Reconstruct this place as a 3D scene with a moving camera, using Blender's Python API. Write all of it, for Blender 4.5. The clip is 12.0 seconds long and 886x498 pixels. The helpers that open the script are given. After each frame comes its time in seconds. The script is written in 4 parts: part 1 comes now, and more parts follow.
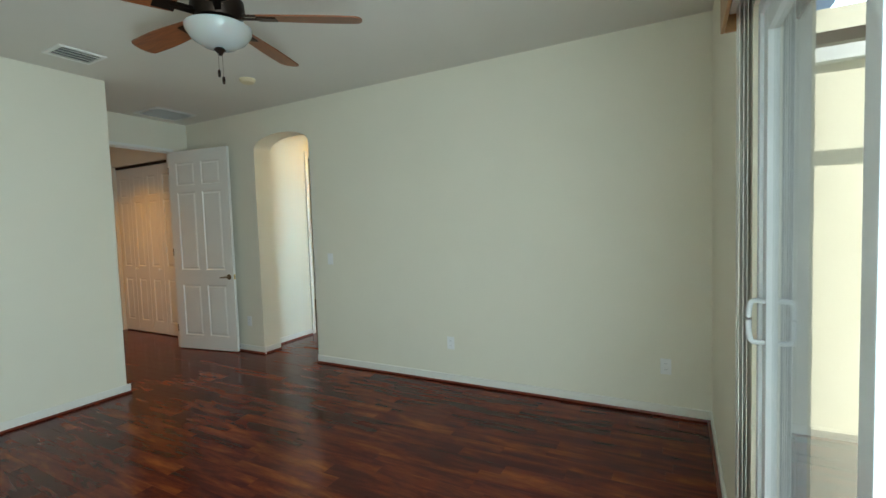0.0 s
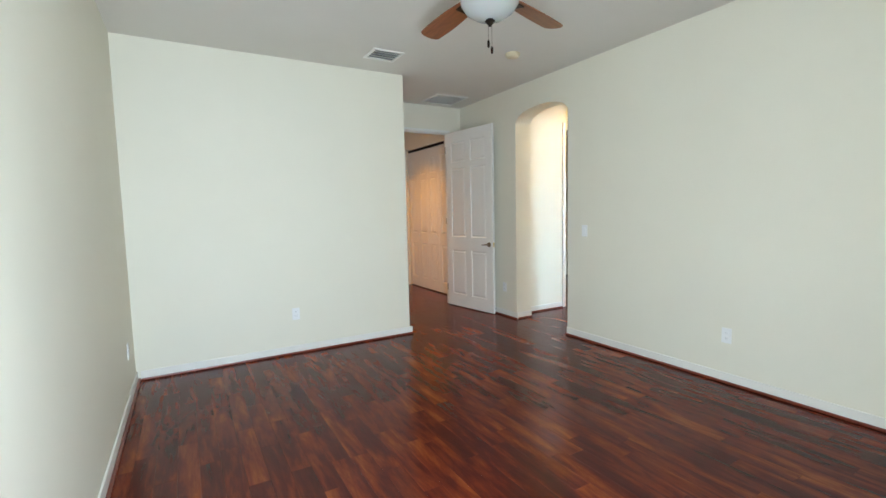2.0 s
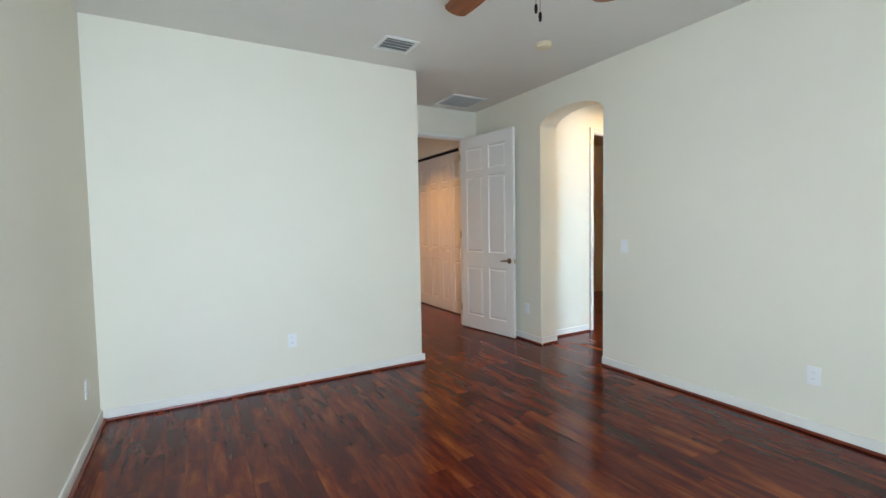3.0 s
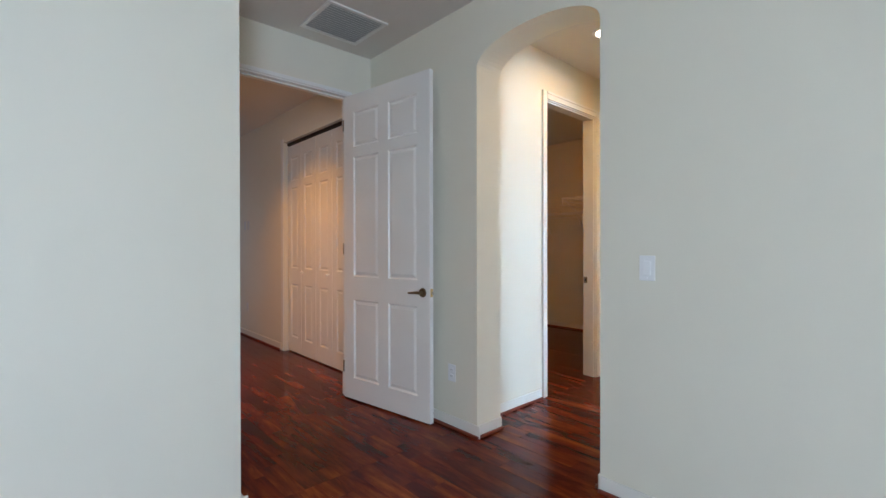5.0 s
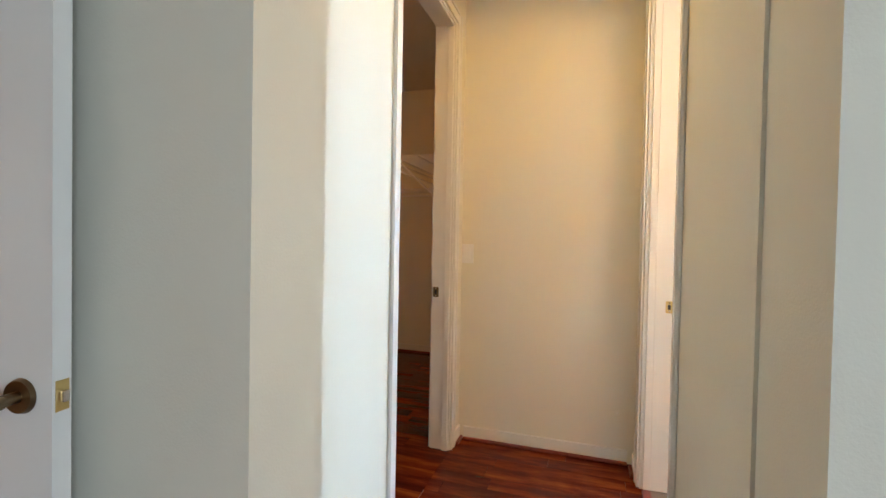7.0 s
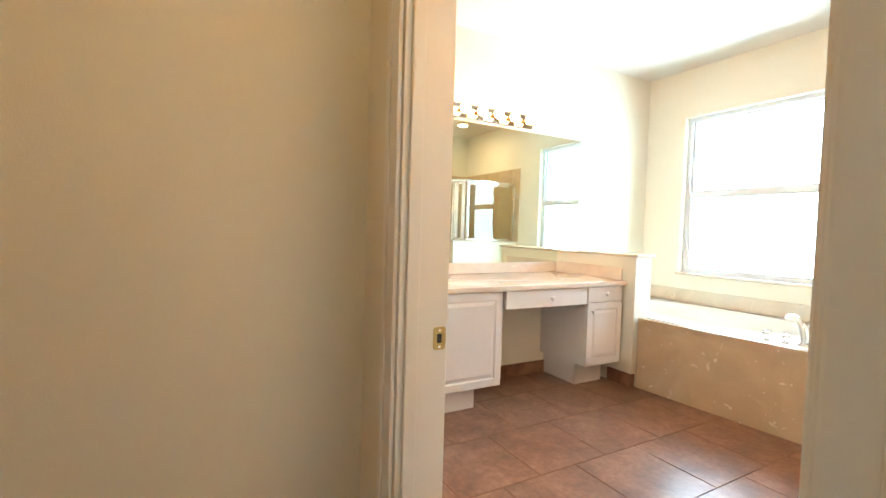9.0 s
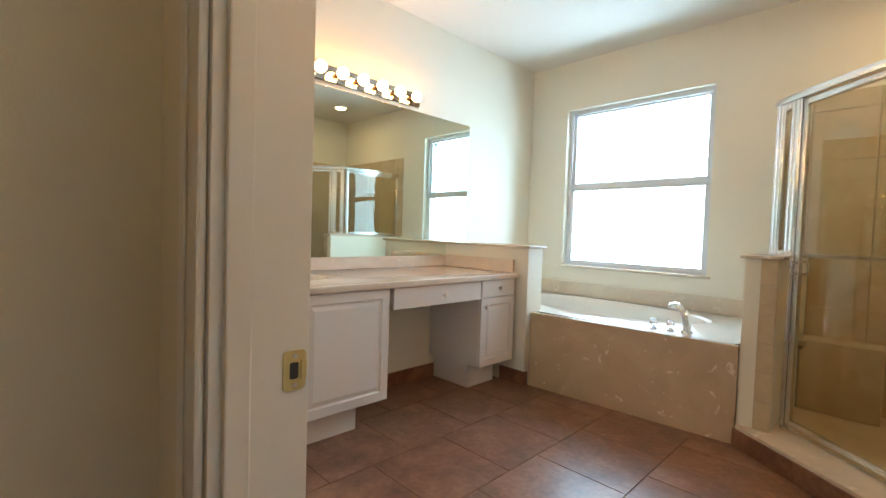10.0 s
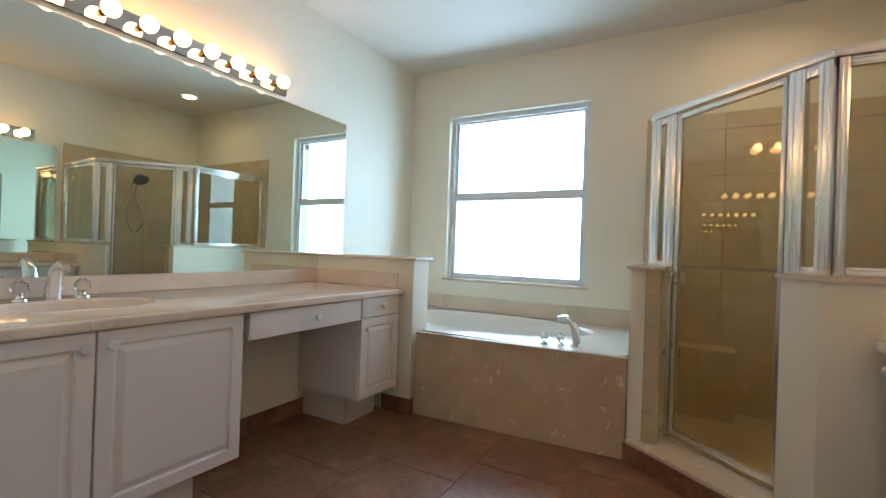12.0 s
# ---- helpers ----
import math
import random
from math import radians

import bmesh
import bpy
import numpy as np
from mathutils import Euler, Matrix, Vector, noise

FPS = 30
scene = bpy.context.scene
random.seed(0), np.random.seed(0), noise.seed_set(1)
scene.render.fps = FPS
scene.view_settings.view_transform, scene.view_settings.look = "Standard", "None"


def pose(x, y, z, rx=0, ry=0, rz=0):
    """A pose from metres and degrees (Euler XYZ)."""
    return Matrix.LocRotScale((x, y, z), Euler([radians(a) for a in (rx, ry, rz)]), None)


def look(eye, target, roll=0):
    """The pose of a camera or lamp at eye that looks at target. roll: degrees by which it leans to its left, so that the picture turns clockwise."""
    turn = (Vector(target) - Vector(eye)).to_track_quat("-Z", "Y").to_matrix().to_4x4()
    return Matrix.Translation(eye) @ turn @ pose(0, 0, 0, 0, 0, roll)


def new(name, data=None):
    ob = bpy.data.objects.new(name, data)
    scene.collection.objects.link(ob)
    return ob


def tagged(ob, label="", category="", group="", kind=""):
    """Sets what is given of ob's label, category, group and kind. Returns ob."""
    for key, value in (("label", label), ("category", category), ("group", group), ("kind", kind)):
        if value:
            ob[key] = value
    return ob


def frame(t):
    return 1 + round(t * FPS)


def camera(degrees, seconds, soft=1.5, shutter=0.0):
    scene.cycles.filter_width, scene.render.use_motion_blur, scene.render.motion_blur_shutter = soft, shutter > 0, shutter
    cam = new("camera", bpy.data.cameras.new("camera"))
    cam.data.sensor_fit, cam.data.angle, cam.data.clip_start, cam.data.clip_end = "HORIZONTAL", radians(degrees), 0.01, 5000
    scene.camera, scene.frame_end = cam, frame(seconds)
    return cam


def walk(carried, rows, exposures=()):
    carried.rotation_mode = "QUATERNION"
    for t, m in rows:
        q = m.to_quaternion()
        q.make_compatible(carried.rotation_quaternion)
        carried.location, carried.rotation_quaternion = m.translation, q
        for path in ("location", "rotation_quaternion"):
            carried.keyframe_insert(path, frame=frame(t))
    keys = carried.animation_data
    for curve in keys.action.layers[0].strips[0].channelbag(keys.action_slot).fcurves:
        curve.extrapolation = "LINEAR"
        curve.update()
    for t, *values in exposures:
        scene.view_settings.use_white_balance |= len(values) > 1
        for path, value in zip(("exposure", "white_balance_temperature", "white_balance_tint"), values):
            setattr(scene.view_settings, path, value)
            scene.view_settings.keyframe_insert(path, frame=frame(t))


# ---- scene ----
cam = camera(89.9, 12.0)
PATH = [
    (0, (-0.767, -1.115, 1.446), (0.996, -0.177, 1.336), -1.9),
    (0.5, (-0.787, -1.116, 1.419), (0.756, 0.145, 1.257), -1.7),
    (1, (-0.779, -1.114, 1.393), (0.549, 0.366, 1.183), -1.7),
    (1.5, (-0.774, -1.102, 1.385), (0.368, 0.526, 1.174), -1.4),
    (2, (-0.725, -1.057, 1.356), (0.275, 0.667, 1.186), -1.3),
    (2.5, (-0.693, -0.84, 1.347), (0.274, 0.907, 1.216), -0.9),
    (4.5, (0.368, 0.808, 1.255), (1.595, 2.387, 1.235), -0.5),
    (5, (0.704, 1.233, 1.222), (2.051, 2.712, 1.215), -0.1),
    (5.5, (1.047, 1.641, 1.222), (2.524, 2.989, 1.211), 0.1),
    (6, (1.422, 2.022, 1.207), (3.037, 3.203, 1.196), 0.4),
    (6.5, (1.777, 2.366, 1.202), (3.537, 3.317, 1.184), 0.6),
    (8.3, (3.129, 2.893, 1.22), (5.068, 2.41, 1.138), 2.4),
    (8.5, (3.278, 2.863, 1.195), (5.174, 2.233, 1.11), 2.3),
    (9, (3.531, 2.779, 1.178), (5.275, 1.804, 1.094), 1.7),
    (9.5, (3.743, 2.65, 1.135), (5.32, 1.423, 1.046), 1.8),
    (10, (3.911, 2.531, 1.109), (5.336, 1.129, 1.035), 1.9),
    (10.5, (4.035, 2.422, 1.091), (5.333, 0.901, 1.038), 2.0),
    (11, (4.103, 2.322, 1.079), (5.285, 0.708, 1.05), 2.0),
    (11.5, (4.143, 2.286, 1.076), (5.214, 0.597, 1.07), 2.0),
    (12, (4.183, 2.262, 1.09), (5.167, 0.521, 1.095), 2.0),
]
EXPO = [(0.0, 0.12, 6450, 4), (0.5, 0.6, 6600, 10), (1.5, 0.8, 6450, 14), (2.5, 0.75, 6250, 15), (4.5, 0.56, 5850, 19), (6.0, 0.55, 5850, 20), (6.5, 0.7, 5900, 19),
        (8.3, 0.7, 6700, 16), (9.0, 0.2, 6650, 16), (9.5, -0.45, 6500, 15), (10.5, -0.95, 6200, 15), (12.0, -1.28, 5900, 14)]
walk(cam, [(t, look(e, g, r)) for t, e, g, r in PATH], EXPO)

SLIDER_W, BATHWIN_E, HALLDAY_W = 88, 25.5, 4
HALL_W, VEST_W, BATHCAN_W = 10, 4.3, 9
BULB_E = 54.0

# ---- world and lights ----
world = bpy.data.worlds.new("sky")
scene.world = world
world.use_nodes = True
wn = world.node_tree
sky = wn.nodes.new("ShaderNodeTexSky")
sky.sky_type, sky.sun_disc = "NISHITA", False
sky.sun_elevation, sky.sun_rotation = radians(35), radians(-87)
wn.nodes["Background"].inputs[1].default_value = 0.15
wn.links.new(sky.outputs[0], wn.nodes["Background"].inputs[0])
sun = new("sun", bpy.data.lights.new("sun", "SUN"))
sun.data.energy, sun.data.angle, sun.data.color = 5.0, radians(0.6), (1, 0.95, 0.86)
sun.matrix_world = look((-13, 0.6, 9), (0, 0, 0))


def area_lamp(name, place, target, sx, sy, watts, colour, shape="RECTANGLE", spread=165):
    ob = new(name, bpy.data.lights.new(name, "AREA"))
    ob.data.shape, ob.data.size, ob.data.size_y = shape, sx, sy
    ob.data.energy, ob.data.color = watts, colour
    if shape == "DISK":
        ob.data.spread = radians(spread)
    ob.matrix_world = look(place, target)
    return ob


area_lamp("slider_daylight", (-0.62, -1.40, 1.05), (-0.62, 3, 1.0), 0.95, 1.95, SLIDER_W, (0.70, 0.875, 1.0))
area_lamp("hall_daylight", (1.15, 8.3, 1.1), (4, 8.0, 0.9), 1.2, 1.9, HALLDAY_W, (0.78, 0.88, 1.0))
WARM = (1.0, 0.57, 0.06)
area_lamp("hall_can_lamp", (1.95, 5.6, 2.79), (1.95, 5.6, 0), 0.13, 0.13, HALL_W, (1.0, 0.41, 0.02), "DISK", 115)
area_lamp("vestibule_can_lamp", (3.80, 2.84, 2.79), (3.80, 2.84, 0), 0.13, 0.13, VEST_W, WARM, "DISK")
area_lamp("bath_can_lamp", (3.85, -0.80, 2.79), (3.85, -0.80, 0), 0.13, 0.13, BATHCAN_W, (1.0, 0.70, 0.36), "DISK")


# ---- materials ----
def material(name):
    m = bpy.data.materials.new(name)
    m.use_nodes = True
    t = m.node_tree
    return m, t, t.nodes["Principled BSDF"]


def coords(t, scale=(1, 1, 1), kind="Object"):
    c = t.nodes.new("ShaderNodeTexCoord")
    mp = t.nodes.new("ShaderNodeMapping")
    mp.inputs["Scale"].default_value = scale
    t.links.new(c.outputs[kind], mp.inputs[0])
    return mp.outputs[0]


def world_coords(t, scale=(1, 1, 1)):
    c = t.nodes.new("ShaderNodeNewGeometry")
    mp = t.nodes.new("ShaderNodeMapping")
    mp.inputs["Scale"].default_value = scale
    t.links.new(c.outputs["Position"], mp.inputs[0])
    return mp.outputs[0]


def noise_tex(t, vec, scale, detail=4, rough=0.55, dist=0.0):
    n = t.nodes.new("ShaderNodeTexNoise")
    n.inputs["Scale"].default_value, n.inputs["Detail"].default_value = scale, detail
    n.inputs["Roughness"].default_value, n.inputs["Distortion"].default_value = rough, dist
    t.links.new(vec, n.inputs["Vector"])
    return n.outputs["Fac"]


def ramp(t, fac, stops):
    r = t.nodes.new("ShaderNodeValToRGB")
    e = r.color_ramp.elements
    while len(e) < len(stops):
        e.new(0.5)
    for k, (p, c) in zip(e, stops):
        k.position, k.color = p, (*c, 1)
    t.links.new(fac, r.inputs[0])
    return r.outputs[0]


def bump(t, bsdf, height, strength, distance=0.002):
    b = t.nodes.new("ShaderNodeBump")
    b.inputs["Strength"].default_value, b.inputs["Distance"].default_value = strength, distance
    t.links.new(height, b.inputs["Height"])
    t.links.new(b.outputs[0], bsdf.inputs["Normal"])


def paint(name, a, b, rough, grain=140.0, relief=0.15, big=1.3):
    m, t, s = material(name)
    v = world_coords(t)
    t.links.new(ramp(t, noise_tex(t, v, big, 5), [(0.3, a), (0.7, b)]), s.inputs["Base Color"])
    s.inputs["Roughness"].default_value = rough
    bump(t, s, noise_tex(t, v, grain, 3), relief, 0.0015)
    return m


def metal(name, colour, rough, streak=0.05):
    m, t, s = material(name)
    v = world_coords(t, (30, 30, 3))
    s.inputs["Base Color"].default_value = (*colour, 1)
    s.inputs["Metallic"].default_value = 1
    mul = t.nodes.new("ShaderNodeMath")
    mul.operation = "MULTIPLY_ADD"
    mul.inputs[1].default_value, mul.inputs[2].default_value = streak, rough
    t.links.new(noise_tex(t, v, 3, 2), mul.inputs[0])
    t.links.new(mul.outputs[0], s.inputs["Roughness"])
    return m


def glowing(name, colour, strength):
    m, t, s = material(name)
    s.inputs["Base Color"].default_value = (0.9, 0.9, 0.9, 1)
    s.inputs["Emission Color"].default_value = (*colour, 1)
    s.inputs["Emission Strength"].default_value = strength
    return m


def pane_glass(name, tint):
    m, t, s = material(name)
    t.nodes.remove(s)
    tr, gl = t.nodes.new("ShaderNodeBsdfTransparent"), t.nodes.new("ShaderNodeBsdfGlossy")
    tr.inputs[0].default_value = (*tint, 1)
    gl.inputs["Roughness"].default_value = 0.01
    lw, pw, mx = t.nodes.new("ShaderNodeLayerWeight"), t.nodes.new("ShaderNodeMath"), t.nodes.new("ShaderNodeMixShader")
    ma = t.nodes.new("ShaderNodeMath")
    pw.operation, pw.inputs[1].default_value = "POWER", 5.0
    ma.operation, ma.inputs[1].default_value, ma.inputs[2].default_value = "MULTIPLY_ADD", 0.90, 0.05
    t.links.new(lw.outputs["Facing"], pw.inputs[0])
    t.links.new(pw.outputs[0], ma.inputs[0])
    t.links.new(ma.outputs[0], mx.inputs[0])
    t.links.new(tr.outputs[0], mx.inputs[1])
    t.links.new(gl.outputs[0], mx.inputs[2])
    t.links.new(mx.outputs[0], t.nodes["Material Output"].inputs[0])
    return m


def wood_floor():
    m, t, s = material("cherry_laminate")
    oi, ge = t.nodes.new("ShaderNodeObjectInfo"), t.nodes.new("ShaderNodeNewGeometry")
    add, fra = t.nodes.new("ShaderNodeMath"), t.nodes.new("ShaderNodeMath")
    fra.operation = "FRACT"
    t.links.new(oi.outputs["Random"], add.inputs[0])
    t.links.new(ge.outputs["Random Per Island"], add.inputs[1])
    t.links.new(add.outputs[0], fra.inputs[0])
    v = world_coords(t, (5.0, 0.75, 1))
    off = t.nodes.new("ShaderNodeVectorMath")
    off.operation = "ADD"
    cmb = t.nodes.new("ShaderNodeCombineXYZ")
    mul = t.nodes.new("ShaderNodeMath")
    mul.operation, mul.inputs[1].default_value = "MULTIPLY", 40.0
    t.links.new(fra.outputs[0], mul.inputs[0])
    t.links.new(mul.outputs[0], cmb.inputs[0])
    t.links.new(mul.outputs[0], cmb.inputs[2])
    t.links.new(v, off.inputs[0])
    t.links.new(cmb.outputs[0], off.inputs[1])
    grain = noise_tex(t, off.outputs[0], 2.0, 7, 0.66, 0.3)
    tone = ramp(t, fra.outputs[0], [(0.0, (0.34, 0.34, 0.34)), (0.5, (0.47, 0.47, 0.47)), (1.0, (0.63, 0.63, 0.63))])
    mixf = t.nodes.new("ShaderNodeMix")
    mixf.data_type = "FLOAT"
    mixf.inputs[0].default_value = 0.76
    t.links.new(tone, mixf.inputs[2])
    t.links.new(grain, mixf.inputs[3])
    col = ramp(t, mixf.outputs[0], [(0.33, (0.036, 0.0054, 0.0038)), (0.46, (0.078, 0.0102, 0.0056)),
                                    (0.54, (0.142, 0.0215, 0.0078)), (0.67, (0.29, 0.068, 0.016))])
    t.links.new(col, s.inputs["Base Color"])
    s.inputs["Specular IOR Level"].default_value = 0.17
    rr = ramp(t, noise_tex(t, world_coords(t), 3.0, 4), [(0.3, (0.13, 0.13, 0.13)), (0.7, (0.21, 0.21, 0.21))])
    t.links.new(rr, s.inputs["Roughness"])
    return m


def stone_tile(name, cols, rough, scale=5.0):
    m, t, s = material(name)
    oi = t.nodes.new("ShaderNodeObjectInfo")
    v = world_coords(t)
    off = t.nodes.new("ShaderNodeVectorMath")
    off.operation = "MULTIPLY_ADD"
    off.inputs[1].default_value = (1, 1, 1)
    cmb = t.nodes.new("ShaderNodeCombineXYZ")
    t.links.new(oi.outputs["Random"], cmb.inputs[2])
    t.links.new(v, off.inputs[0])
    t.links.new(cmb.outputs[0], off.inputs[2])
    n = noise_tex(t, off.outputs[0], scale, 8, 0.62, 0.5)
    n2 = noise_tex(t, off.outputs[0], scale * 7, 4, 0.6)
    mixf = t.nodes.new("ShaderNodeMix")
    mixf.data_type = "FLOAT"
    mixf.inputs[0].default_value = 0.3
    t.links.new(n, mixf.inputs[2])
    t.links.new(n2, mixf.inputs[3])
    t.links.new(ramp(t, mixf.outputs[0], cols), s.inputs["Base Color"])
    s.inputs["Roughness"].default_value = rough
    bump(t, s, n2, 0.12, 0.002)
    return m


def marble(name, base, vein, rough):
    m, t, s = material(name)
    v = world_coords(t)
    n = noise_tex(t, v, 3.0, 6, 0.6, 1.0)
    w = noise_tex(t, v, 6.5, 3, 0.5, 2.8)
    c1 = ramp(t, n, [(0.3, base), (0.7, tuple(k * 0.82 for k in base))])
    veins = ramp(t, w, [(0.64, (0, 0, 0)), (0.69, (1, 1, 1))])
    mx = t.nodes.new("ShaderNodeMix")
    mx.data_type = "RGBA"
    mul = t.nodes.new("ShaderNodeMath")
    mul.operation, mul.inputs[1].default_value = "MULTIPLY", 0.7
    t.links.new(veins, mul.inputs[0])
    t.links.new(mul.outputs[0], mx.inputs[0])
    t.links.new(c1, mx.inputs[6])
    mx.inputs[7].default_value = (*vein, 1)
    t.links.new(mx.outputs[2], s.inputs["Base Color"])
    s.inputs["Roughness"].default_value = rough
    return m


def stained_wood(name, a, b, rough):
    m, t, s = material(name)
    v = coords(t, (1.5, 14, 14))
    n = noise_tex(t, v, 3.0, 6, 0.6, 0.8)
    t.links.new(ramp(t, n, [(0.3, a), (0.7, b)]), s.inputs["Base Color"])
    s.inputs["Roughness"].default_value = rough
    bump(t, s, n, 0.1, 0.001)
    return m


WALL = paint("cream_wall_paint", (0.775, 0.74, 0.615), (0.80, 0.765, 0.64), 0.6, 220, 0.35)
CEIL = paint("ceiling_texture_paint", (0.70, 0.67, 0.605), (0.73, 0.70, 0.635), 0.85, 60, 0.5)
WHITE = paint("white_trim_enamel", (0.80, 0.79, 0.74), (0.83, 0.82, 0.77), 0.32, 40, 0.05)
BASEP = paint("baseboard_enamel", (0.775, 0.755, 0.69), (0.795, 0.775, 0.71), 0.4, 60, 0.05)
THERMO = paint("white_cabinet_foil", (0.72, 0.675, 0.64), (0.74, 0.695, 0.66), 0.36, 30, 0.04)
PLASTIC = paint("white_plastic", (0.86, 0.86, 0.84), (0.88, 0.88, 0.86), 0.25, 50, 0.02)
# Near-black for raised plates that paint the shadow inside slots and latch holes.
SLOT = paint("slot_shadow_black", (0.02, 0.02, 0.02), (0.03, 0.03, 0.03), 0.6)
# Plates behind vent slats: duct shadow painted grey, lighter at the return grille.
VENTBACK = paint("vent_shadow_grey", (0.24, 0.24, 0.22), (0.30, 0.30, 0.28), 0.7)
GRILLEBACK = paint("grille_shadow_grey", (0.50, 0.50, 0.48), (0.54, 0.54, 0.52), 0.7)
FLOOR = wood_floor()
QROUND = stained_wood("cherry_moulding", (0.14, 0.023, 0.011), (0.22, 0.042, 0.018), 0.3)
BLADE = stained_wood("fan_blade_walnut", (0.14, 0.042, 0.013), (0.28, 0.088, 0.026), 0.38)
VALANCE = stained_wood("oak_valance", (0.32, 0.15, 0.05), (0.42, 0.21, 0.08), 0.45)
TILE = stone_tile("brown_porcelain", [(0.32, (0.105, 0.048, 0.029)), (0.5, (0.205, 0.098, 0.058)), (0.68, (0.33, 0.175, 0.108))], 0.30)
GROUT = paint("floor_grout", (0.20, 0.145, 0.115), (0.26, 0.19, 0.15), 0.85, 300, 0.4)
SHTILE = stone_tile("beige_shower_tile", [(0.25, (0.44, 0.34, 0.20)), (0.5, (0.54, 0.43, 0.27)), (0.75, (0.62, 0.51, 0.34))], 0.3, 3.0)
SHGROUT = paint("shower_grout", (0.40, 0.33, 0.25), (0.45, 0.38, 0.29), 0.85)
APRON = marble("tan_cultured_marble", (0.60, 0.45, 0.29), (0.80, 0.72, 0.58), 0.22)
SPLASH = marble("beige_cultured_marble", (0.70, 0.60, 0.46), (0.78, 0.70, 0.58), 0.2)
COUNTER = marble("cream_cultured_marble", (0.78, 0.66, 0.54), (0.82, 0.73, 0.62), 0.08)
TUB = paint("tub_gelcoat", (0.66, 0.62, 0.55), (0.69, 0.65, 0.58), 0.24, 20, 0.02)
CHROME = metal("polished_chrome", (0.80, 0.81, 0.82), 0.06)
ALU = metal("bright_aluminium", (0.88, 0.88, 0.87), 0.22, 0.0)
WINALU = paint("white_window_frame", (0.66, 0.70, 0.73), (0.70, 0.74, 0.77), 0.4)
BRONZE = metal("antique_bronze", (0.20, 0.145, 0.085), 0.3)
BRASS = metal("worn_brass", (0.68, 0.50, 0.20), 0.28)
DARK = metal("oil_rubbed_bronze", (0.035, 0.025, 0.02), 0.42)
STEEL = metal("brushed_plate", (0.55, 0.50, 0.45), 0.22)
BARPLATE = metal("polished_bar", (0.60, 0.58, 0.55), 0.03, 0.0)
AGED = paint("yellowed_plastic", (0.70, 0.60, 0.40), (0.74, 0.64, 0.44), 0.4)
MIRROR, _t, _s = material("mirror_silver")
_s.inputs["Base Color"].default_value = (0.80, 0.89, 0.82, 1)
_s.inputs["Metallic"].default_value, _s.inputs["Roughness"].default_value = 1.0, 0.005
CLEAR = pane_glass("clear_glass", (0.95, 0.97, 0.96))
SHGLASS = pane_glass("shower_glass", (0.95, 0.955, 0.89))
CRYSTAL, _t, _s = material("crystal_acrylic")
_s.inputs["Transmission Weight"].default_value, _s.inputs["Roughness"].default_value = 1.0, 0.03
_s.inputs["IOR"].default_value = 1.49
OPAL, _t, _s = material("opal_bowl_glass")
_s.inputs["Base Color"].default_value = (0.42, 0.44, 0.42, 1)
_s.inputs["Roughness"].default_value = 0.25
_s.inputs["Subsurface Weight"].default_value = 0.3
BULB = glowing("lit_globe", (1.0, 0.50, 0.17), BULB_E)
CANGLOW = glowing("lit_can_lens", (1.0, 0.82, 0.58), 9.0)
CONCRETE = paint("patio_concrete", (0.42, 0.40, 0.35), (0.50, 0.48, 0.43), 0.9, 90, 0.5)
STUCCO = paint("pale_stucco", (0.80, 0.77, 0.64), (0.84, 0.81, 0.68), 0.9, 60, 0.6)
GRASS = paint("lawn", (0.05, 0.09, 0.025), (0.09, 0.13, 0.04), 0.95, 120, 1.0)
WIRE = paint("vinyl_coated_wire", (0.78, 0.77, 0.73), (0.80, 0.79, 0.75), 0.35)


# ---- mesh helpers ----
def box(bm, x0, x1, y0, y1, z0, z1, bevel=0.0, seg=2):
    r = bmesh.ops.create_cube(bm, size=1.0)
    vs = r["verts"]
    for v in vs:
        v.co = Vector(((x0 + x1) / 2 + v.co.x * (x1 - x0), (y0 + y1) / 2 + v.co.y * (y1 - y0), (z0 + z1) / 2 + v.co.z * (z1 - z0)))
    if bevel > 0:
        es = list({e for v in vs for e in v.link_edges})
        bmesh.ops.bevel(bm, geom=es, offset=bevel, segments=seg, affect="EDGES", profile=0.6)
    return bm


def boxes(*rows, bevel=0.0):
    bm = bmesh.new()
    for r in rows:
        box(bm, *r, bevel=bevel)
    return bm


def cyl(bm, p, q, r0, r1=None, seg=24, caps=True):
    p, q = Vector(p), Vector(q)
    d = q - p
    m = Matrix.Translation((p + q) / 2) @ d.to_track_quat("Z", "Y").to_matrix().to_4x4()
    bmesh.ops.create_cone(bm, cap_ends=caps, segments=seg, radius1=r0, radius2=r0 if r1 is None else r1, depth=d.length, matrix=m)
    return bm


def ball(bm, c, r, sx=1, sy=1, sz=1, u=24, v=14):
    bmesh.ops.create_uvsphere(bm, u_segments=u, v_segments=v, radius=r, matrix=Matrix.Translation(c) @ Matrix.Diagonal((sx, sy, sz, 1)))
    return bm


def lathe(bm, c, profile, seg=40, sx=1.0, sy=1.0):
    rings = []
    for r, z in profile:
        rings.append([bm.verts.new((c[0] + r * sx * math.cos(2 * math.pi * k / seg), c[1] + r * sy * math.sin(2 * math.pi * k / seg), c[2] + z)) for k in range(seg)])
    for a, b in zip(rings, rings[1:]):
        for k in range(seg):
            bm.faces.new((a[k], a[(k + 1) % seg], b[(k + 1) % seg], b[k]))
    return bm


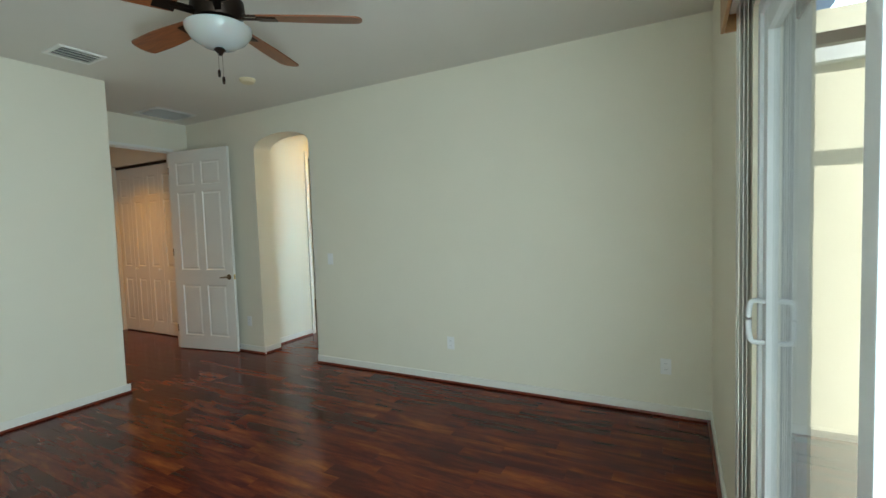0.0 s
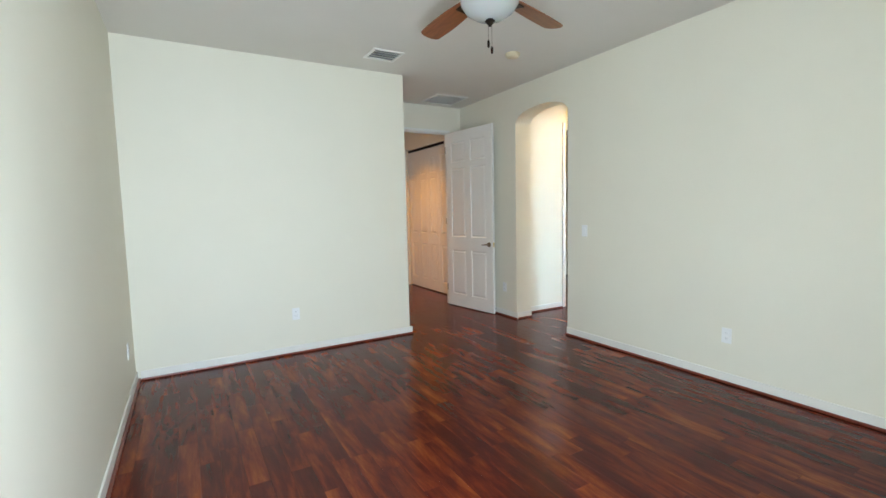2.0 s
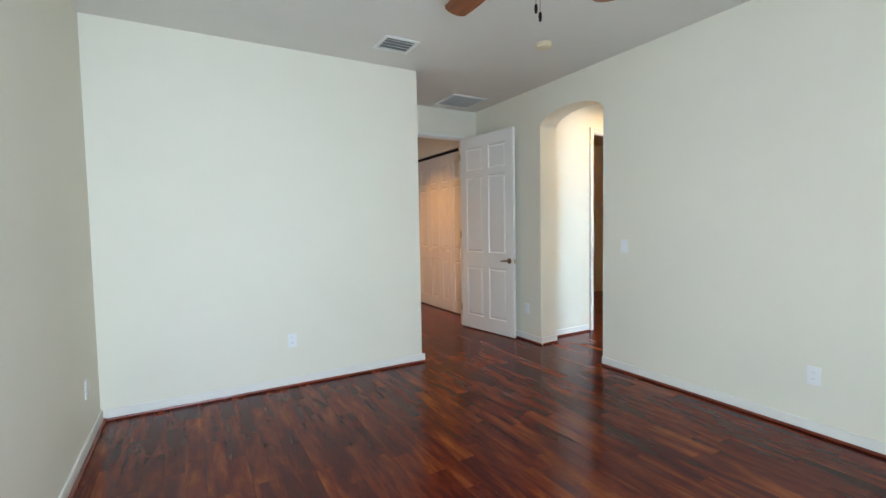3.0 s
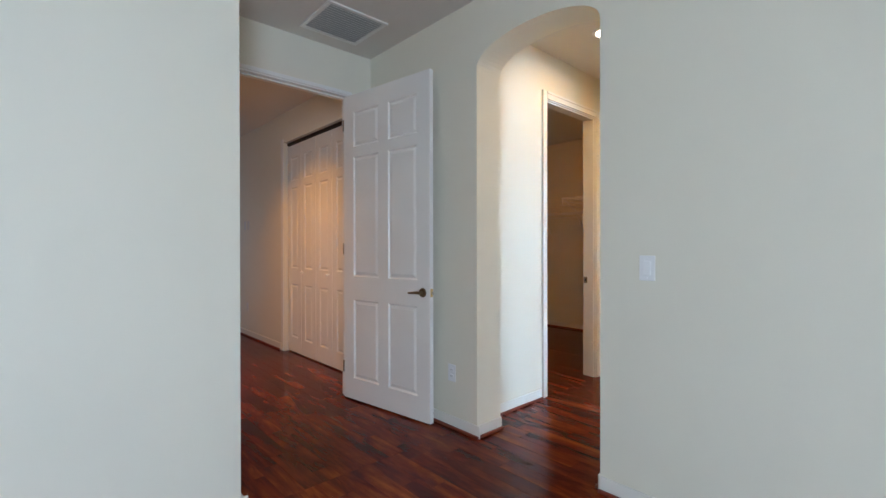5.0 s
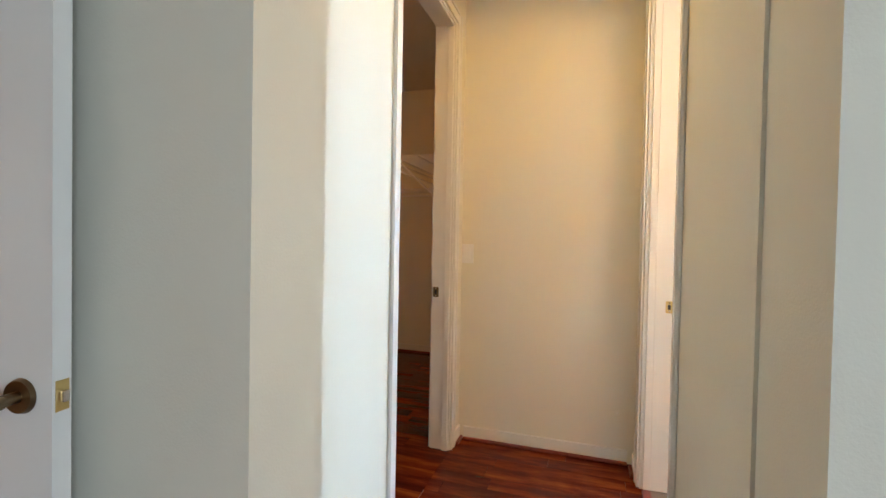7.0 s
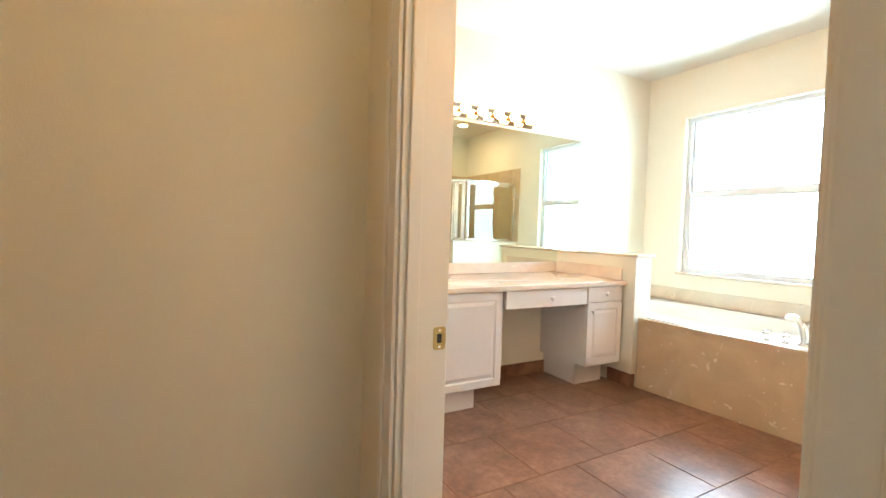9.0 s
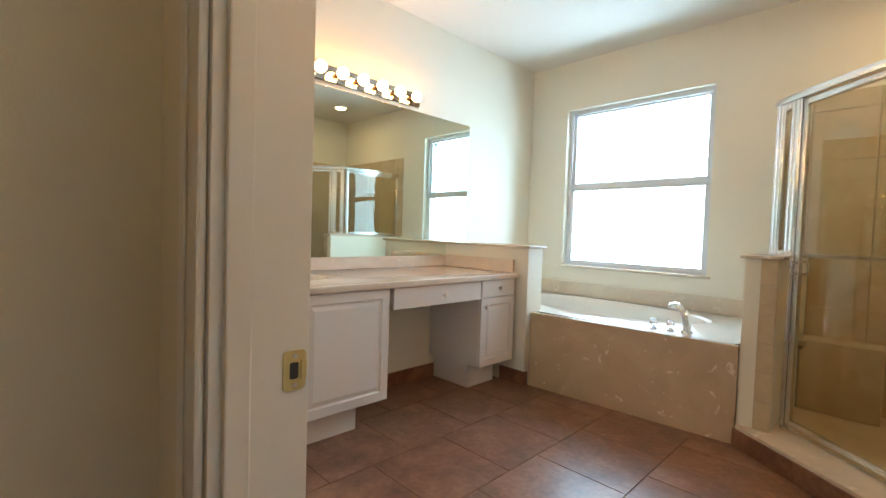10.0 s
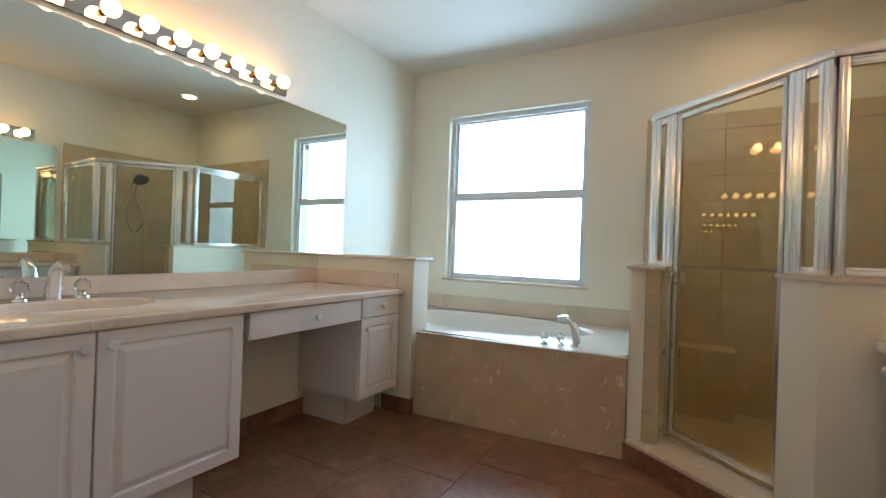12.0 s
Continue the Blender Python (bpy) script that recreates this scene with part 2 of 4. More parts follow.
def tube(bm, pts, r, seg=12, r_end=None):
    """A round bar along a smooth line through a few points."""
    pts = [Vector(p) for p in pts]
    line = []
    for i in range(len(pts) - 1):
        a, b = pts[max(i - 1, 0)], pts[min(i + 2, len(pts) - 1)]
        for k in range(8):
            u = k / 8
            p, q = pts[i], pts[i + 1]
            line.append(0.5 * ((2 * p) + (q - a) * u + (2 * a - 5 * p + 4 * q - b) * u * u + (3 * p - a - 3 * q + b) * u ** 3))
    line.append(pts[-1])
    rings = []
    for i, p in enumerate(line):
        d = (line[min(i + 1, len(line) - 1)] - line[max(i - 1, 0)]).normalized()
        m = d.to_track_quat("Z", "Y").to_matrix()
        rr = r + ((r_end if r_end is not None else r) - r) * i / (len(line) - 1)
        rings.append([bm.verts.new(p + m @ Vector((rr * math.cos(2 * math.pi * k / seg), rr * math.sin(2 * math.pi * k / seg), 0))) for k in range(seg)])
    for a, b in zip(rings, rings[1:]):
        for k in range(seg):
            bm.faces.new((a[k], a[(k + 1) % seg], b[(k + 1) % seg], b[k]))
    bm.faces.new(list(reversed(rings[0])))
    bm.faces.new(rings[-1])
    return bm


def mesh_of(name, bm, mat, smooth=False):
    bmesh.ops.recalc_face_normals(bm, faces=bm.faces)
    me = bpy.data.meshes.new(name)
    bm.to_mesh(me)
    bm.free()
    me.materials.append(mat)
    if smooth:
        for p in me.polygons:
            p.use_smooth = True
        me.set_sharp_from_angle(angle=radians(40))
    return me


def part(name, bm, mat, parent, label="", smooth=False):
    ob = new(name, mesh_of(name, bm, mat, smooth))
    ob.parent = parent
    if label:
        tagged(ob, label)
    return ob


def thing(name, label, category, at=(0, 0, 0), rz=0, group="", kind=""):
    ob = new(name)
    ob.matrix_world = pose(*at, 0, 0, rz)
    ob.empty_display_size = 0.1
    return tagged(ob, label, category, group, kind)


def structure(name, bm, mat, label, category):
    return tagged(new(name, mesh_of(name, bm, mat)), label, category, "", "structure")


# ---- the plan ----
H = 2.81                       # ceiling
XL, XA, XB = -1.15, 2.78, 3.01  # bedroom west wall, arch wall faces
YS, YB, YD = -1.32, 3.36, 4.42  # slider wall, block wall, entry door wall
YBN, YV = 2.215, 2.352           # bathroom door wall faces
YC0, YC1 = 3.35, 3.465          # closet door wall faces
XV = 4.75                       # end wall of the vestibule
XM, YW = 6.645, -1.42           # mirror wall, bathroom window wall

structure("ceiling", boxes((-1.4, 7.0, -1.62, 12.2, H, H + 0.12)), CEIL, "off-white textured plaster ceiling over all rooms", "ceiling")
structure("floor", boxes((-1.4, 7.0, -1.62, 12.2, -0.16, -0.012)), SHGROUT, "grey concrete slab under the floor finishes", "floor")
structure("ground", boxes((-400, 400, -400, -1.66, -0.30, -0.12), (-400, 400, 12.3, 400, -0.30, -0.12), (-400, -1.45, -1.66, 12.3, -0.30, -0.12), (7.1, 400, -1.66, 12.3, -0.30, -0.12)), GRASS, "green lawn around the house", "ground")
structure("patio", boxes((-4.0, 3.4, -4.2, -1.66, -0.12, -0.03)), CONCRETE, "pale concrete patio slab outside the sliding door", "pavement")

structure("wall_west", boxes((XL - 0.15, XL, -1.47, YB, 0, H)), WALL, "smooth cream painted wall", "wall")
structure("wall_block", boxes((XL - 0.15, 1.385, YB, YD, 0, H)), WALL, "cream painted wall with a square outside corner", "wall")
structure("wall_entry", boxes((1.0, 1.645, YD, YD + 0.12, 0, H), (2.595, XA, YD, YD + 0.12, 0, H), (1.645, 2.595, YD, YD + 0.12, 2.465, H)), WALL, "cream wall with the bedroom entry doorway", "wall")
SX0, SX1, SH = -1.12, 0.92, 2.08
structure("wall_south", boxes((XL - 0.15, SX0, YS - 0.15, YS, 0, H), (SX1, XB, YS - 0.15, YS, 0, H), (SX0, SX1, YS - 0.15, YS, SH, H)), WALL, "cream wall with the sliding door opening", "wall")


def arch_wall():
    bm = boxes((XA, XB, YS, 2.345, 0, H), (XA, XB, 3.19, YD + 0.12, 0, H))
    y0, y1, zs, rise, n = 2.345, 3.19, 2.365, 0.155, 24
    prof = [(y0, H), (y0, zs)]
    for k in range(1, n):
        a = math.pi * k / n
        prof.append(((y0 + y1) / 2 - (y1 - y0) / 2 * math.cos(a), zs + rise * math.sin(a) ** 0.9))
    prof += [(y1, zs), (y1, H)]
    for i in range(1, len(prof) - 2):
        (ya, za), (yb, zb) = prof[i], prof[i + 1]
        v = [bm.verts.new(c) for c in ((XA, ya, za), (XA, yb, zb), (XA, yb, H), (XA, ya, H), (XB, ya, za), (XB, yb, zb), (XB, yb, H), (XB, ya, H))]
        bm.faces.new((v[0], v[1], v[2], v[3]))
        bm.faces.new((v[4], v[7], v[6], v[5]))
        bm.faces.new((v[0], v[4], v[5], v[1]))
    bmesh.ops.remove_doubles(bm, verts=bm.verts, dist=0.0001)
    return bm


structure("wall_arch", arch_wall(), WALL, "cream plaster wall with an arched opening", "wall")

# hall beyond the entry door
XH = 2.85
structure("wall_hall_east", boxes((XH, XH + 0.12, YD + 0.12, 4.93, 0, H), (XH, XH + 0.12, 6.38, 9.22, 0, H), (XH, XH + 0.12, 4.93, 6.38, 2.46, H),
                                  (XH, XH + 0.12, 10.12, 12.0, 0, H), (XH, XH + 0.12, 9.22, 10.12, 2.44, H)), WALL, "warm-lit cream hall wall with a closet opening", "wall")
structure("wall_hall_west", boxes((1.0, 1.12, YD + 0.12, 7.6, 0, H), (1.0, 1.12, 9.0, 12.0, 0, H), (1.0, 1.12, 7.6, 9.0, 2.1, H)), WALL, "cream hall wall open to a side space", "wall")
structure("wall_hall_end", boxes((-0.6, 2.10, 11.45, 11.57, 0, H), (2.10, 2.85, 11.45, 11.57, 2.44, H), (-0.6, 4.2, 12.1, 12.2, 0, H)), WALL, "cream wall at the far end of the hall", "wall")
structure("wall_side_space", boxes((-0.7, -0.6, 7.0, 12.2, 0, H), (-0.6, 1.0, 7.0, 7.1, 0, H)), WALL, "plain cream wall closing the side space", "wall")
structure("wall_far_room", boxes((4.2, 4.3, 8.9, 12.2, 0, H), (XH + 0.12, 4.2, 8.9, 9.0, 0, H)), WALL, "plain cream wall of the far room", "wall")
structure("wall_linen_closet", boxes((XH + 0.12, 3.60, 6.40, 6.50, 0, H), (3.50, 3.60, 4.85, 6.40, 0, H)), WALL, "plain wall behind the bifold doors", "wall")

# vestibule, walk-in closet
structure("wall_closet_door", boxes((XB, 3.765, YC0, YC1, 0, H), (4.575, 6.80, YC0, YC1, 0, H), (3.765, 4.575, YC0, YC1, 2.445, H)), WALL, "cream vestibule wall with the walk-in closet doorway", "wall")
structure("wall_vestibule_end", boxes((XV, XV + 0.12, YV - 0.115, YC0, 0, H)), WALL, "cream end wall of the vestibule", "wall")
structure("wall_bath_door", boxes((XB, 3.672, YBN, YV, 0, H), (4.523, XV, YBN, YV, 0, H), (3.672, 4.523, YBN, YV, 2.445, H), (XV + 0.12, 6.80, YBN, YV, 0, H)), WALL, "cream wall with the bathroom doorway", "wall")
structure("wall_closet_far", boxes((6.60, 6.72, YC1, 5.6, 0, H), (XB + 0.2, 6.60, 5.5, 5.6, 0, H), (XB + 0.59, XB + 0.71, YC1, 5.5, 0, H)), WALL, "cream walk-in closet walls", "wall")

# bathroom
WX0, WX1, WZ0, WZ1 = 4.945, 6.23, 0.833, 2.345
structure("wall_bath_window", boxes((XB, WX0, YW - 0.15, YW, 0, H), (WX1, XM + 0.15, YW - 0.15, YW, 0, H), (WX0, WX1, YW - 0.15, YW, 0, WZ0), (WX0, WX1, YW - 0.15, YW, WZ1, H)), WALL, "cream bathroom wall with a large window opening", "wall")
structure("wall_bath_mirror", boxes((XM, XM + 0.15, YW, YBN, 0, H)), WALL, "cream bathroom wall behind the vanity mirror", "wall")


# ---- baseboards with quarter round ----
def base_run(name, p, q, nx, ny):
    """White base with a dark quarter round along the floor; nx, ny points into the room."""
    x0, y0, x1, y1 = min(p[0], q[0]), min(p[1], q[1]), max(p[0], q[0]), max(p[1], q[1])

    def strip(d0, d1, z0, z1, b):
        bm = bmesh.new()
        if nx:
            a, c = sorted((x0 + nx * d0, x0 + nx * d1))
            return box(bm, a, c, y0, y1, z0, z1, b)
        a, c = sorted((y0 + ny * d0, y0 + ny * d1))
        return box(bm, x0, x1, a, c, z0, z1, b)
    ob = thing(name, "white painted baseboard with a cherry quarter round at the floor", "baseboard", kind="structure")
    part("board", strip(0.001, 0.013, 0.001, 0.080, 0.004), BASEP, ob)
    part("quarter_round", strip(0.013, 0.032, 0.001, 0.020, 0.008), QROUND, ob, "dark cherry quarter round")


base_run("baseboard", (XL, YS), (XL, YB), 1, 0)
base_run("baseboard", (XL + 0.033, YB), (1.385 + 0.03, YB), 0, -1)
base_run("baseboard", (1.385, YB), (1.385, YD), 1, 0)
base_run("baseboard", (1.42, YD), (1.62, YD), 0, -1)
base_run("baseboard", (2.60, YD), (XA, YD), 0, -1)
base_run("baseboard", (XA, YS), (XA, 2.345), -1, 0)
base_run("baseboard", (XA, 3.19 - 0.03), (XA, YD - 0.035), -1, 0)
base_run("baseboard", (XA, 3.19), (XB, 3.19), 0, -1)
base_run("baseboard", (XA, 2.345), (XB, 2.345), 0, 1)
base_run("baseboard", (SX1 + 0.06, YS), (XA - 0.033, YS), 0, 1)
base_run("baseboard", (XB + 0.002, YC0), (3.70, YC0), 0, -1)
base_run("baseboard", (4.645, YC0), (XV, YC0), 0, -1)
base_run("baseboard", (XV, YV + 0.035), (XV, YC0 - 0.035), -1, 0)
base_run("baseboard", (XB, YV), (3.60, YV), 0, 1)
base_run("baseboard", (4.595, YV), (XV - 0.034, YV), 0, 1)
base_run("baseboard", (XH, 6.46), (XH, 9.20), -1, 0)
base_run("baseboard", (6.60, YC1), (6.60, 5.5), -1, 0)


# ---- door frames ----
def door_frame(name, axis_x0, axis_x1, y0, y1, h, front, back, width=0.062, stop=0.0):
    """Jambs and casings of a doorway in a wall that runs along x."""
    ob = thing(name, "white painted door frame with moulded casing", "door frame", kind="structure")
    j = 0.018
    part("jamb", boxes((axis_x0, axis_x0 + j, y0, y1, 0.001, h), bevel=0.002), WHITE, ob)
    part("jamb", boxes((axis_x1 - j, axis_x1, y0, y1, 0.001, h), bevel=0.002), WHITE, ob)
    part("head_jamb", boxes((axis_x0 + j, axis_x1 - j, y0, y1, h - j, h), bevel=0.002), WHITE, ob)
    s = 0.011
    ym = (y0 + y1) / 2 + stop
    part("door_stop", boxes((axis_x0 + j, axis_x0 + j + s, ym - 0.017, ym + 0.017, 0.001, h - j), (axis_x1 - j - s, axis_x1 - j, ym - 0.017, ym + 0.017, 0.001, h - j),
                            (axis_x0 + j, axis_x1 - j, ym - 0.017, ym + 0.017, h - j - s, h - j), bevel=0.003), WHITE, ob)
    for yy, sgn, on in ((y0, -1, front), (y1, 1, back)):
        if not on:
            continue
        for a, b in ((axis_x0 - width + 0.010, axis_x0 + 0.010), (axis_x1 - 0.010, axis_x1 + width - 0.010)):
            bm = bmesh.new()
            ya, yb = sorted((yy + sgn * 0.001, yy + sgn * 0.013))
            box(bm, a, b, ya, yb, 0.001, h + width - 0.010, 0.004)
            ya, yb = sorted((yy + sgn * 0.013, yy + sgn * 0.018))
            o = a if a < axis_x0 - 0.02 else b - 0.022
            box(bm, o, o + 0.022, ya, yb, 0.001, h + width - 0.010, 0.003)
            part("casing", bm, WHITE, ob)
        bm = bmesh.new()
        ya, yb = sorted((yy + sgn * 0.001, yy + sgn * 0.0135))
        box(bm, axis_x0 + 0.010, axis_x1 - 0.010, ya, yb, h - 0.010, h + width - 0.010, 0.004)
        ya, yb = sorted((yy + sgn * 0.0135, yy + sgn * 0.0185))
        box(bm, axis_x0 + 0.010, axis_x1 - 0.010, ya, yb, h + width - 0.032, h + width - 0.010, 0.003)
        part("head_casing", bm, WHITE, ob)
    return ob


entry_frame = door_frame("door_frame", 1.645, 2.595, YD, YD + 0.12, 2.465, False, True, 0.05)
part("edge_trim", boxes((1.645, 2.595, YD - 0.014, YD - 0.001, 2.455, 2.485), bevel=0.004), WHITE, entry_frame)
closet_frame = door_frame("door_frame", 3.765, 4.575, YC0, YC1, 2.445, True, True, stop=-0.03)
bath_frame = door_frame("door_frame", 3.672, 4.523, YBN, YV, 2.445, False, True, stop=0.035)


def rounded_plate(x0, x1, y, z, w, h, r):
    """A thin plate across x with rounded corners."""
    bm = bmesh.new()
    ring = []
    for cy, cz, a0 in ((w / 2 - r, h / 2 - r, 0), (-w / 2 + r, h / 2 - r, 90), (-w / 2 + r, -h / 2 + r, 180), (w / 2 - r, -h / 2 + r, 270)):
        for k in range(6):
            a = radians(a0 + 18 * k)
            ring.append((y + cy + r * math.cos(a), z + cz + r * math.sin(a)))
    lo = [bm.verts.new((x0, p, q)) for p, q in ring]
    hi = [bm.verts.new((x1, p, q)) for p, q in ring]
    bm.faces.new(lo)
    bm.faces.new(list(reversed(hi)))
    for i in range(len(ring)):
        j = (i + 1) % len(ring)
        bm.faces.new((lo[i], hi[i], hi[j], lo[j]))
    return bm


def strike_plate(parent, x, y, z, mat):
    p = part("strike_plate", rounded_plate(x - 0.0022, x - 0.0002, y, z, 0.034, 0.058, 0.007), mat, parent, "brass strike plate")
    part("lip", rounded_plate(x - 0.0045, x - 0.0023, y - 0.013, z, 0.008, 0.030, 0.003), mat, p)
    part("latch_hole", rounded_plate(x - 0.0030, x - 0.0023, y + 0.001, z, 0.013, 0.024, 0.003), SLOT, p, "dark plate for the shadow in the latch hole")
    for dz in (-0.021, 0.021):
        part("screw", cyl(bmesh.new(), (x - 0.0023, y, z + dz), (x - 0.0034, y, z + dz), 0.0035, seg=10), STEEL, p)


strike_plate(closet_frame, 4.557, 3.445, 0.91, BRONZE)
strike_plate(bath_frame, 4.505, 2.238, 0.905, BRASS)


# ---- panelled doors ----
def panel_leaf(parent, w, h, cols, stile, mid, th=0.035, mat=WHITE):
    """A moulded leaf from x=0 to w, with its faces at y=0 and y=-th, and raised panels."""
    k = h / 2.44
    rows = [(0.17 * k, 0.80 * k), (0.985 * k, 1.94 * k), (2.02 * k, 2.30 * k)]
    pw = (w - 2 * stile - (cols - 1) * mid) / cols
    xs = [stile + i * (pw + mid) for i in range(cols)]
    bm = bmesh.new()
    box(bm, 0, stile, -th, 0, 0, h)
    box(bm, w - stile, w, -th, 0, 0, h)
    zs = [0] + [v for r in rows for v in r] + [h]
    for a, b in zip(zs[0::2], zs[1::2]):
        box(bm, stile, w - stile, -th, 0, a, b)
    for i in range(cols - 1):
        for a, b in rows:
            box(bm, xs[i] + pw, xs[i] + pw + mid, -th, 0, a, b)
    leaf = part("leaf", bm, mat, parent)
    for x in xs:
        for a, b in rows:
            bm = bmesh.new()
            for s, y in ((1, 0), (-1, -th)):
                d = [(0.0, 0.0), (0.010, 0.010), (0.016, 0.0105), (0.036, 0.003)]
                rings = []
                for e, dep in d:
                    yy = y - s * dep
                    rings.append([bm.verts.new(c) for c in ((x + e, yy, a + e), (x + pw - e, yy, a + e), (x + pw - e, yy, b - e), (x + e, yy, b - e))])
                for p, q in zip(rings, rings[1:]):
                    for i in range(4):
                        bm.faces.new((p[i], p[(i + 1) % 4], q[(i + 1) % 4], q[i]))
                bm.faces.new(rings[-1])
            part("panel", bm, mat, leaf)
    return leaf


hx, hy, fx, fy = 2.577, 4.452, 2.712, 3.538
ang = math.degrees(math.atan2(fy - hy, fx - hx))
entry_door = thing("door", "white six-panel interior door standing open on dark floor", "door", (hx, hy, 0.012), ang)
# local x runs from hinge to free edge; the face at y=-th looks into the bedroom
DW = math.hypot(fx - hx, fy - hy)
panel_leaf(entry_door, DW, 2.43, 2, 0.118, 0.105)
lever = part("lever_handle", cyl(bmesh.new(), (DW - 0.065, -0.036, 0.897), (DW - 0.065, -0.044, 0.897), 0.033, 0.030), BRONZE, entry_door, "antique bronze lever handle", True)
part("stem", cyl(bmesh.new(), (DW - 0.065, -0.044, 0.897), (DW - 0.065, -0.075, 0.897), 0.011), BRONZE, lever, smooth=True)
part("lever", tube(bmesh.new(), [(DW - 0.055, -0.075, 0.897), (DW - 0.09, -0.077, 0.898), (DW - 0.13, -0.073, 0.894), (DW - 0.175, -0.066, 0.891)], 0.0115, 12, 0.007), BRONZE, lever, smooth=True)
part("latch_plate", boxes((DW + 0.0002, DW + 0.002, -0.030, -0.005, 0.869, 0.926), bevel=0.0008), BRASS, entry_door, "brass latch plate")
part("latch_bolt", boxes((DW + 0.002, DW + 0.012, -0.024, -0.012, 0.886, 0.907), bevel=0.003), STEEL, entry_door)
for z in (0.25, 1.2, 2.2):
    part("hinge", cyl(bmesh.new(), (-0.004, -0.036, z - 0.045), (-0.004, -0.036, z + 0.045), 0.006, seg=12), BRONZE, entry_door)

stop = thing("door_stop", "small dark spring door stop on the baseboard", "door stop", (2.766, 3.60, 0.05))
part("rod", cyl(bmesh.new(), (0, 0, 0), (-0.06, 0, 0), 0.005, seg=10), DARK, stop)
part("tip", cyl(bmesh.new(), (-0.06, 0, 0), (-0.072, 0, 0), 0.009, seg=12), DARK, stop)

bif = thing("bifold_door", "white folding closet doors of raised panels, closed", "closet door", (XH + 0.045, 4.945, 0.015))
for i in range(4):
    leaf = panel_leaf(bif, 0.352, 2.40, 1, 0.085, 0.0, 0.03)
    leaf.matrix_basis = pose(0, 0.003 + i * 0.3575, 0, 0, 0, 90)
    if i in (1, 2):
        yk = 0.3575 * 2 + (-0.29 if i == 1 else 0.29)
        part("knob", ball(cyl(bmesh.new(), (-0.001, yk, 0.93), (-0.022, yk, 0.93), 0.007, seg=12), (-0.028, yk, 0.93), 0.016), WHITE, bif, "round white knob", True)
part("track", boxes((-0.005, 0.03, 0, 1.43, 2.412, 2.443), bevel=0.002), DARK, bif, "dark overhead track")
trim = thing("trim", "white painted casing beside the folding doors", "trim", kind="structure")
part("casing", boxes((XH - 0.014, XH - 0.001, 6.385, 6.445, 0.001, 2.50), bevel=0.004), WHITE, trim)
part("casing", boxes((XH - 0.014, XH - 0.001, 9.16, 9.215, 0.09, 2.50), bevel=0.004), WHITE, trim)
part("casing", boxes((XH - 0.014, XH - 0.001, 10.12, 10.18, 0.001, 2.50), bevel=0.004), WHITE, trim)
part("head_casing", boxes((XH - 0.014, XH - 0.001, 9.215, 10.12, 2.44, 2.50), bevel=0.004), WHITE, trim)
side_door = thing("door", "white panelled door closed in the hall wall", "door", (XH + 0.06, 9.232, 0.012), 90)
panel_leaf(side_door, 0.876, 2.42, 2, 0.11, 0.10)
far_door = thing("door", "white panelled door ajar at the hall's far end", "door", (2.835, 11.44, 0.012), -100)
panel_leaf(far_door, 0.72, 2.42, 2, 0.10, 0.09)


# ---- switches and outlets ----
def wall_plate(kind, place, rz, label):
    ob = thing("light_switch" if kind == "switch" else "wall_outlet", label, "light switch" if kind == "switch" else "outlet", place, rz, "light switches" if kind == "switch" else "wall outlets")
    part("plate", boxes((-0.036, 0.036, -0.006, -0.0005, -0.058, 0.058), bevel=0.003), PLASTIC, ob)
    if kind == "switch":
        part("rocker_frame", boxes((-0.019, 0.019, -0.0075, -0.006, -0.036, 0.036), bevel=0.0006), PLASTIC, ob)
        bm = bmesh.new()
        box(bm, -0.016, 0.016, -0.0125, -0.0075, -0.032, 0.032, 0.0015)
        for v in bm.verts:
            if v.co.z > 0.02:
                v.co.y += 0.003
        part("rocker", bm, PLASTIC, ob)
    else:
        for dz in (-0.021, 0.021):
            r = part("receptacle", cyl(bmesh.new(), (0, -0.006, dz), (0, -0.0085, dz), 0.017, seg=20), PLASTIC, ob)
            for dx in (-0.006, 0.006):
                part("slot", boxes((dx - 0.001, dx + 0.001, -0.0095, -0.0086, dz - 0.003, dz + 0.005)), SLOT, r)
    for dz in (-0.048, 0.048):
        part("screw", cyl(bmesh.new(), (0, -0.006, dz), (0, -0.0075, dz), 0.003, seg=8), PLASTIC, ob)
    return ob


# a plate faces its local -y; rz 90 turns it to face +x, -90 to face -x
wall_plate("switch", (XA, 2.111, 1.125), -90, "white rocker light switch on the cream wall")
wall_plate("outlet", (XA, 0.722, 0.366), -90, "white duplex outlet low on the cream wall")
wall_plate("outlet", (XA, -1.03, 0.363), -90, "white duplex outlet near the room corner")
wall_plate("outlet", (XA, 3.421, 0.37), -90, "white duplex outlet beside the arched opening")
wall_plate("outlet", (0.162, YB, 0.39), 0, "white duplex outlet on the block wall")
wall_plate("outlet", (XL, 2.93, 0.37), 90, "white duplex outlet on the side wall")
wall_plate("switch", (XV, 3.309, 1.13), -90, "white rocker switch in the vestibule")
wall_plate("switch", (XH, 7.58, 1.53), -90, "white thermostat-height double switch in the hall")
wall_plate("switch", (XH, 7.70, 1.53), -90, "white rocker switch in the hall")
wall_plate("outlet", (XH, 7.62, 0.40), -90, "white outlet low on the hall wall")


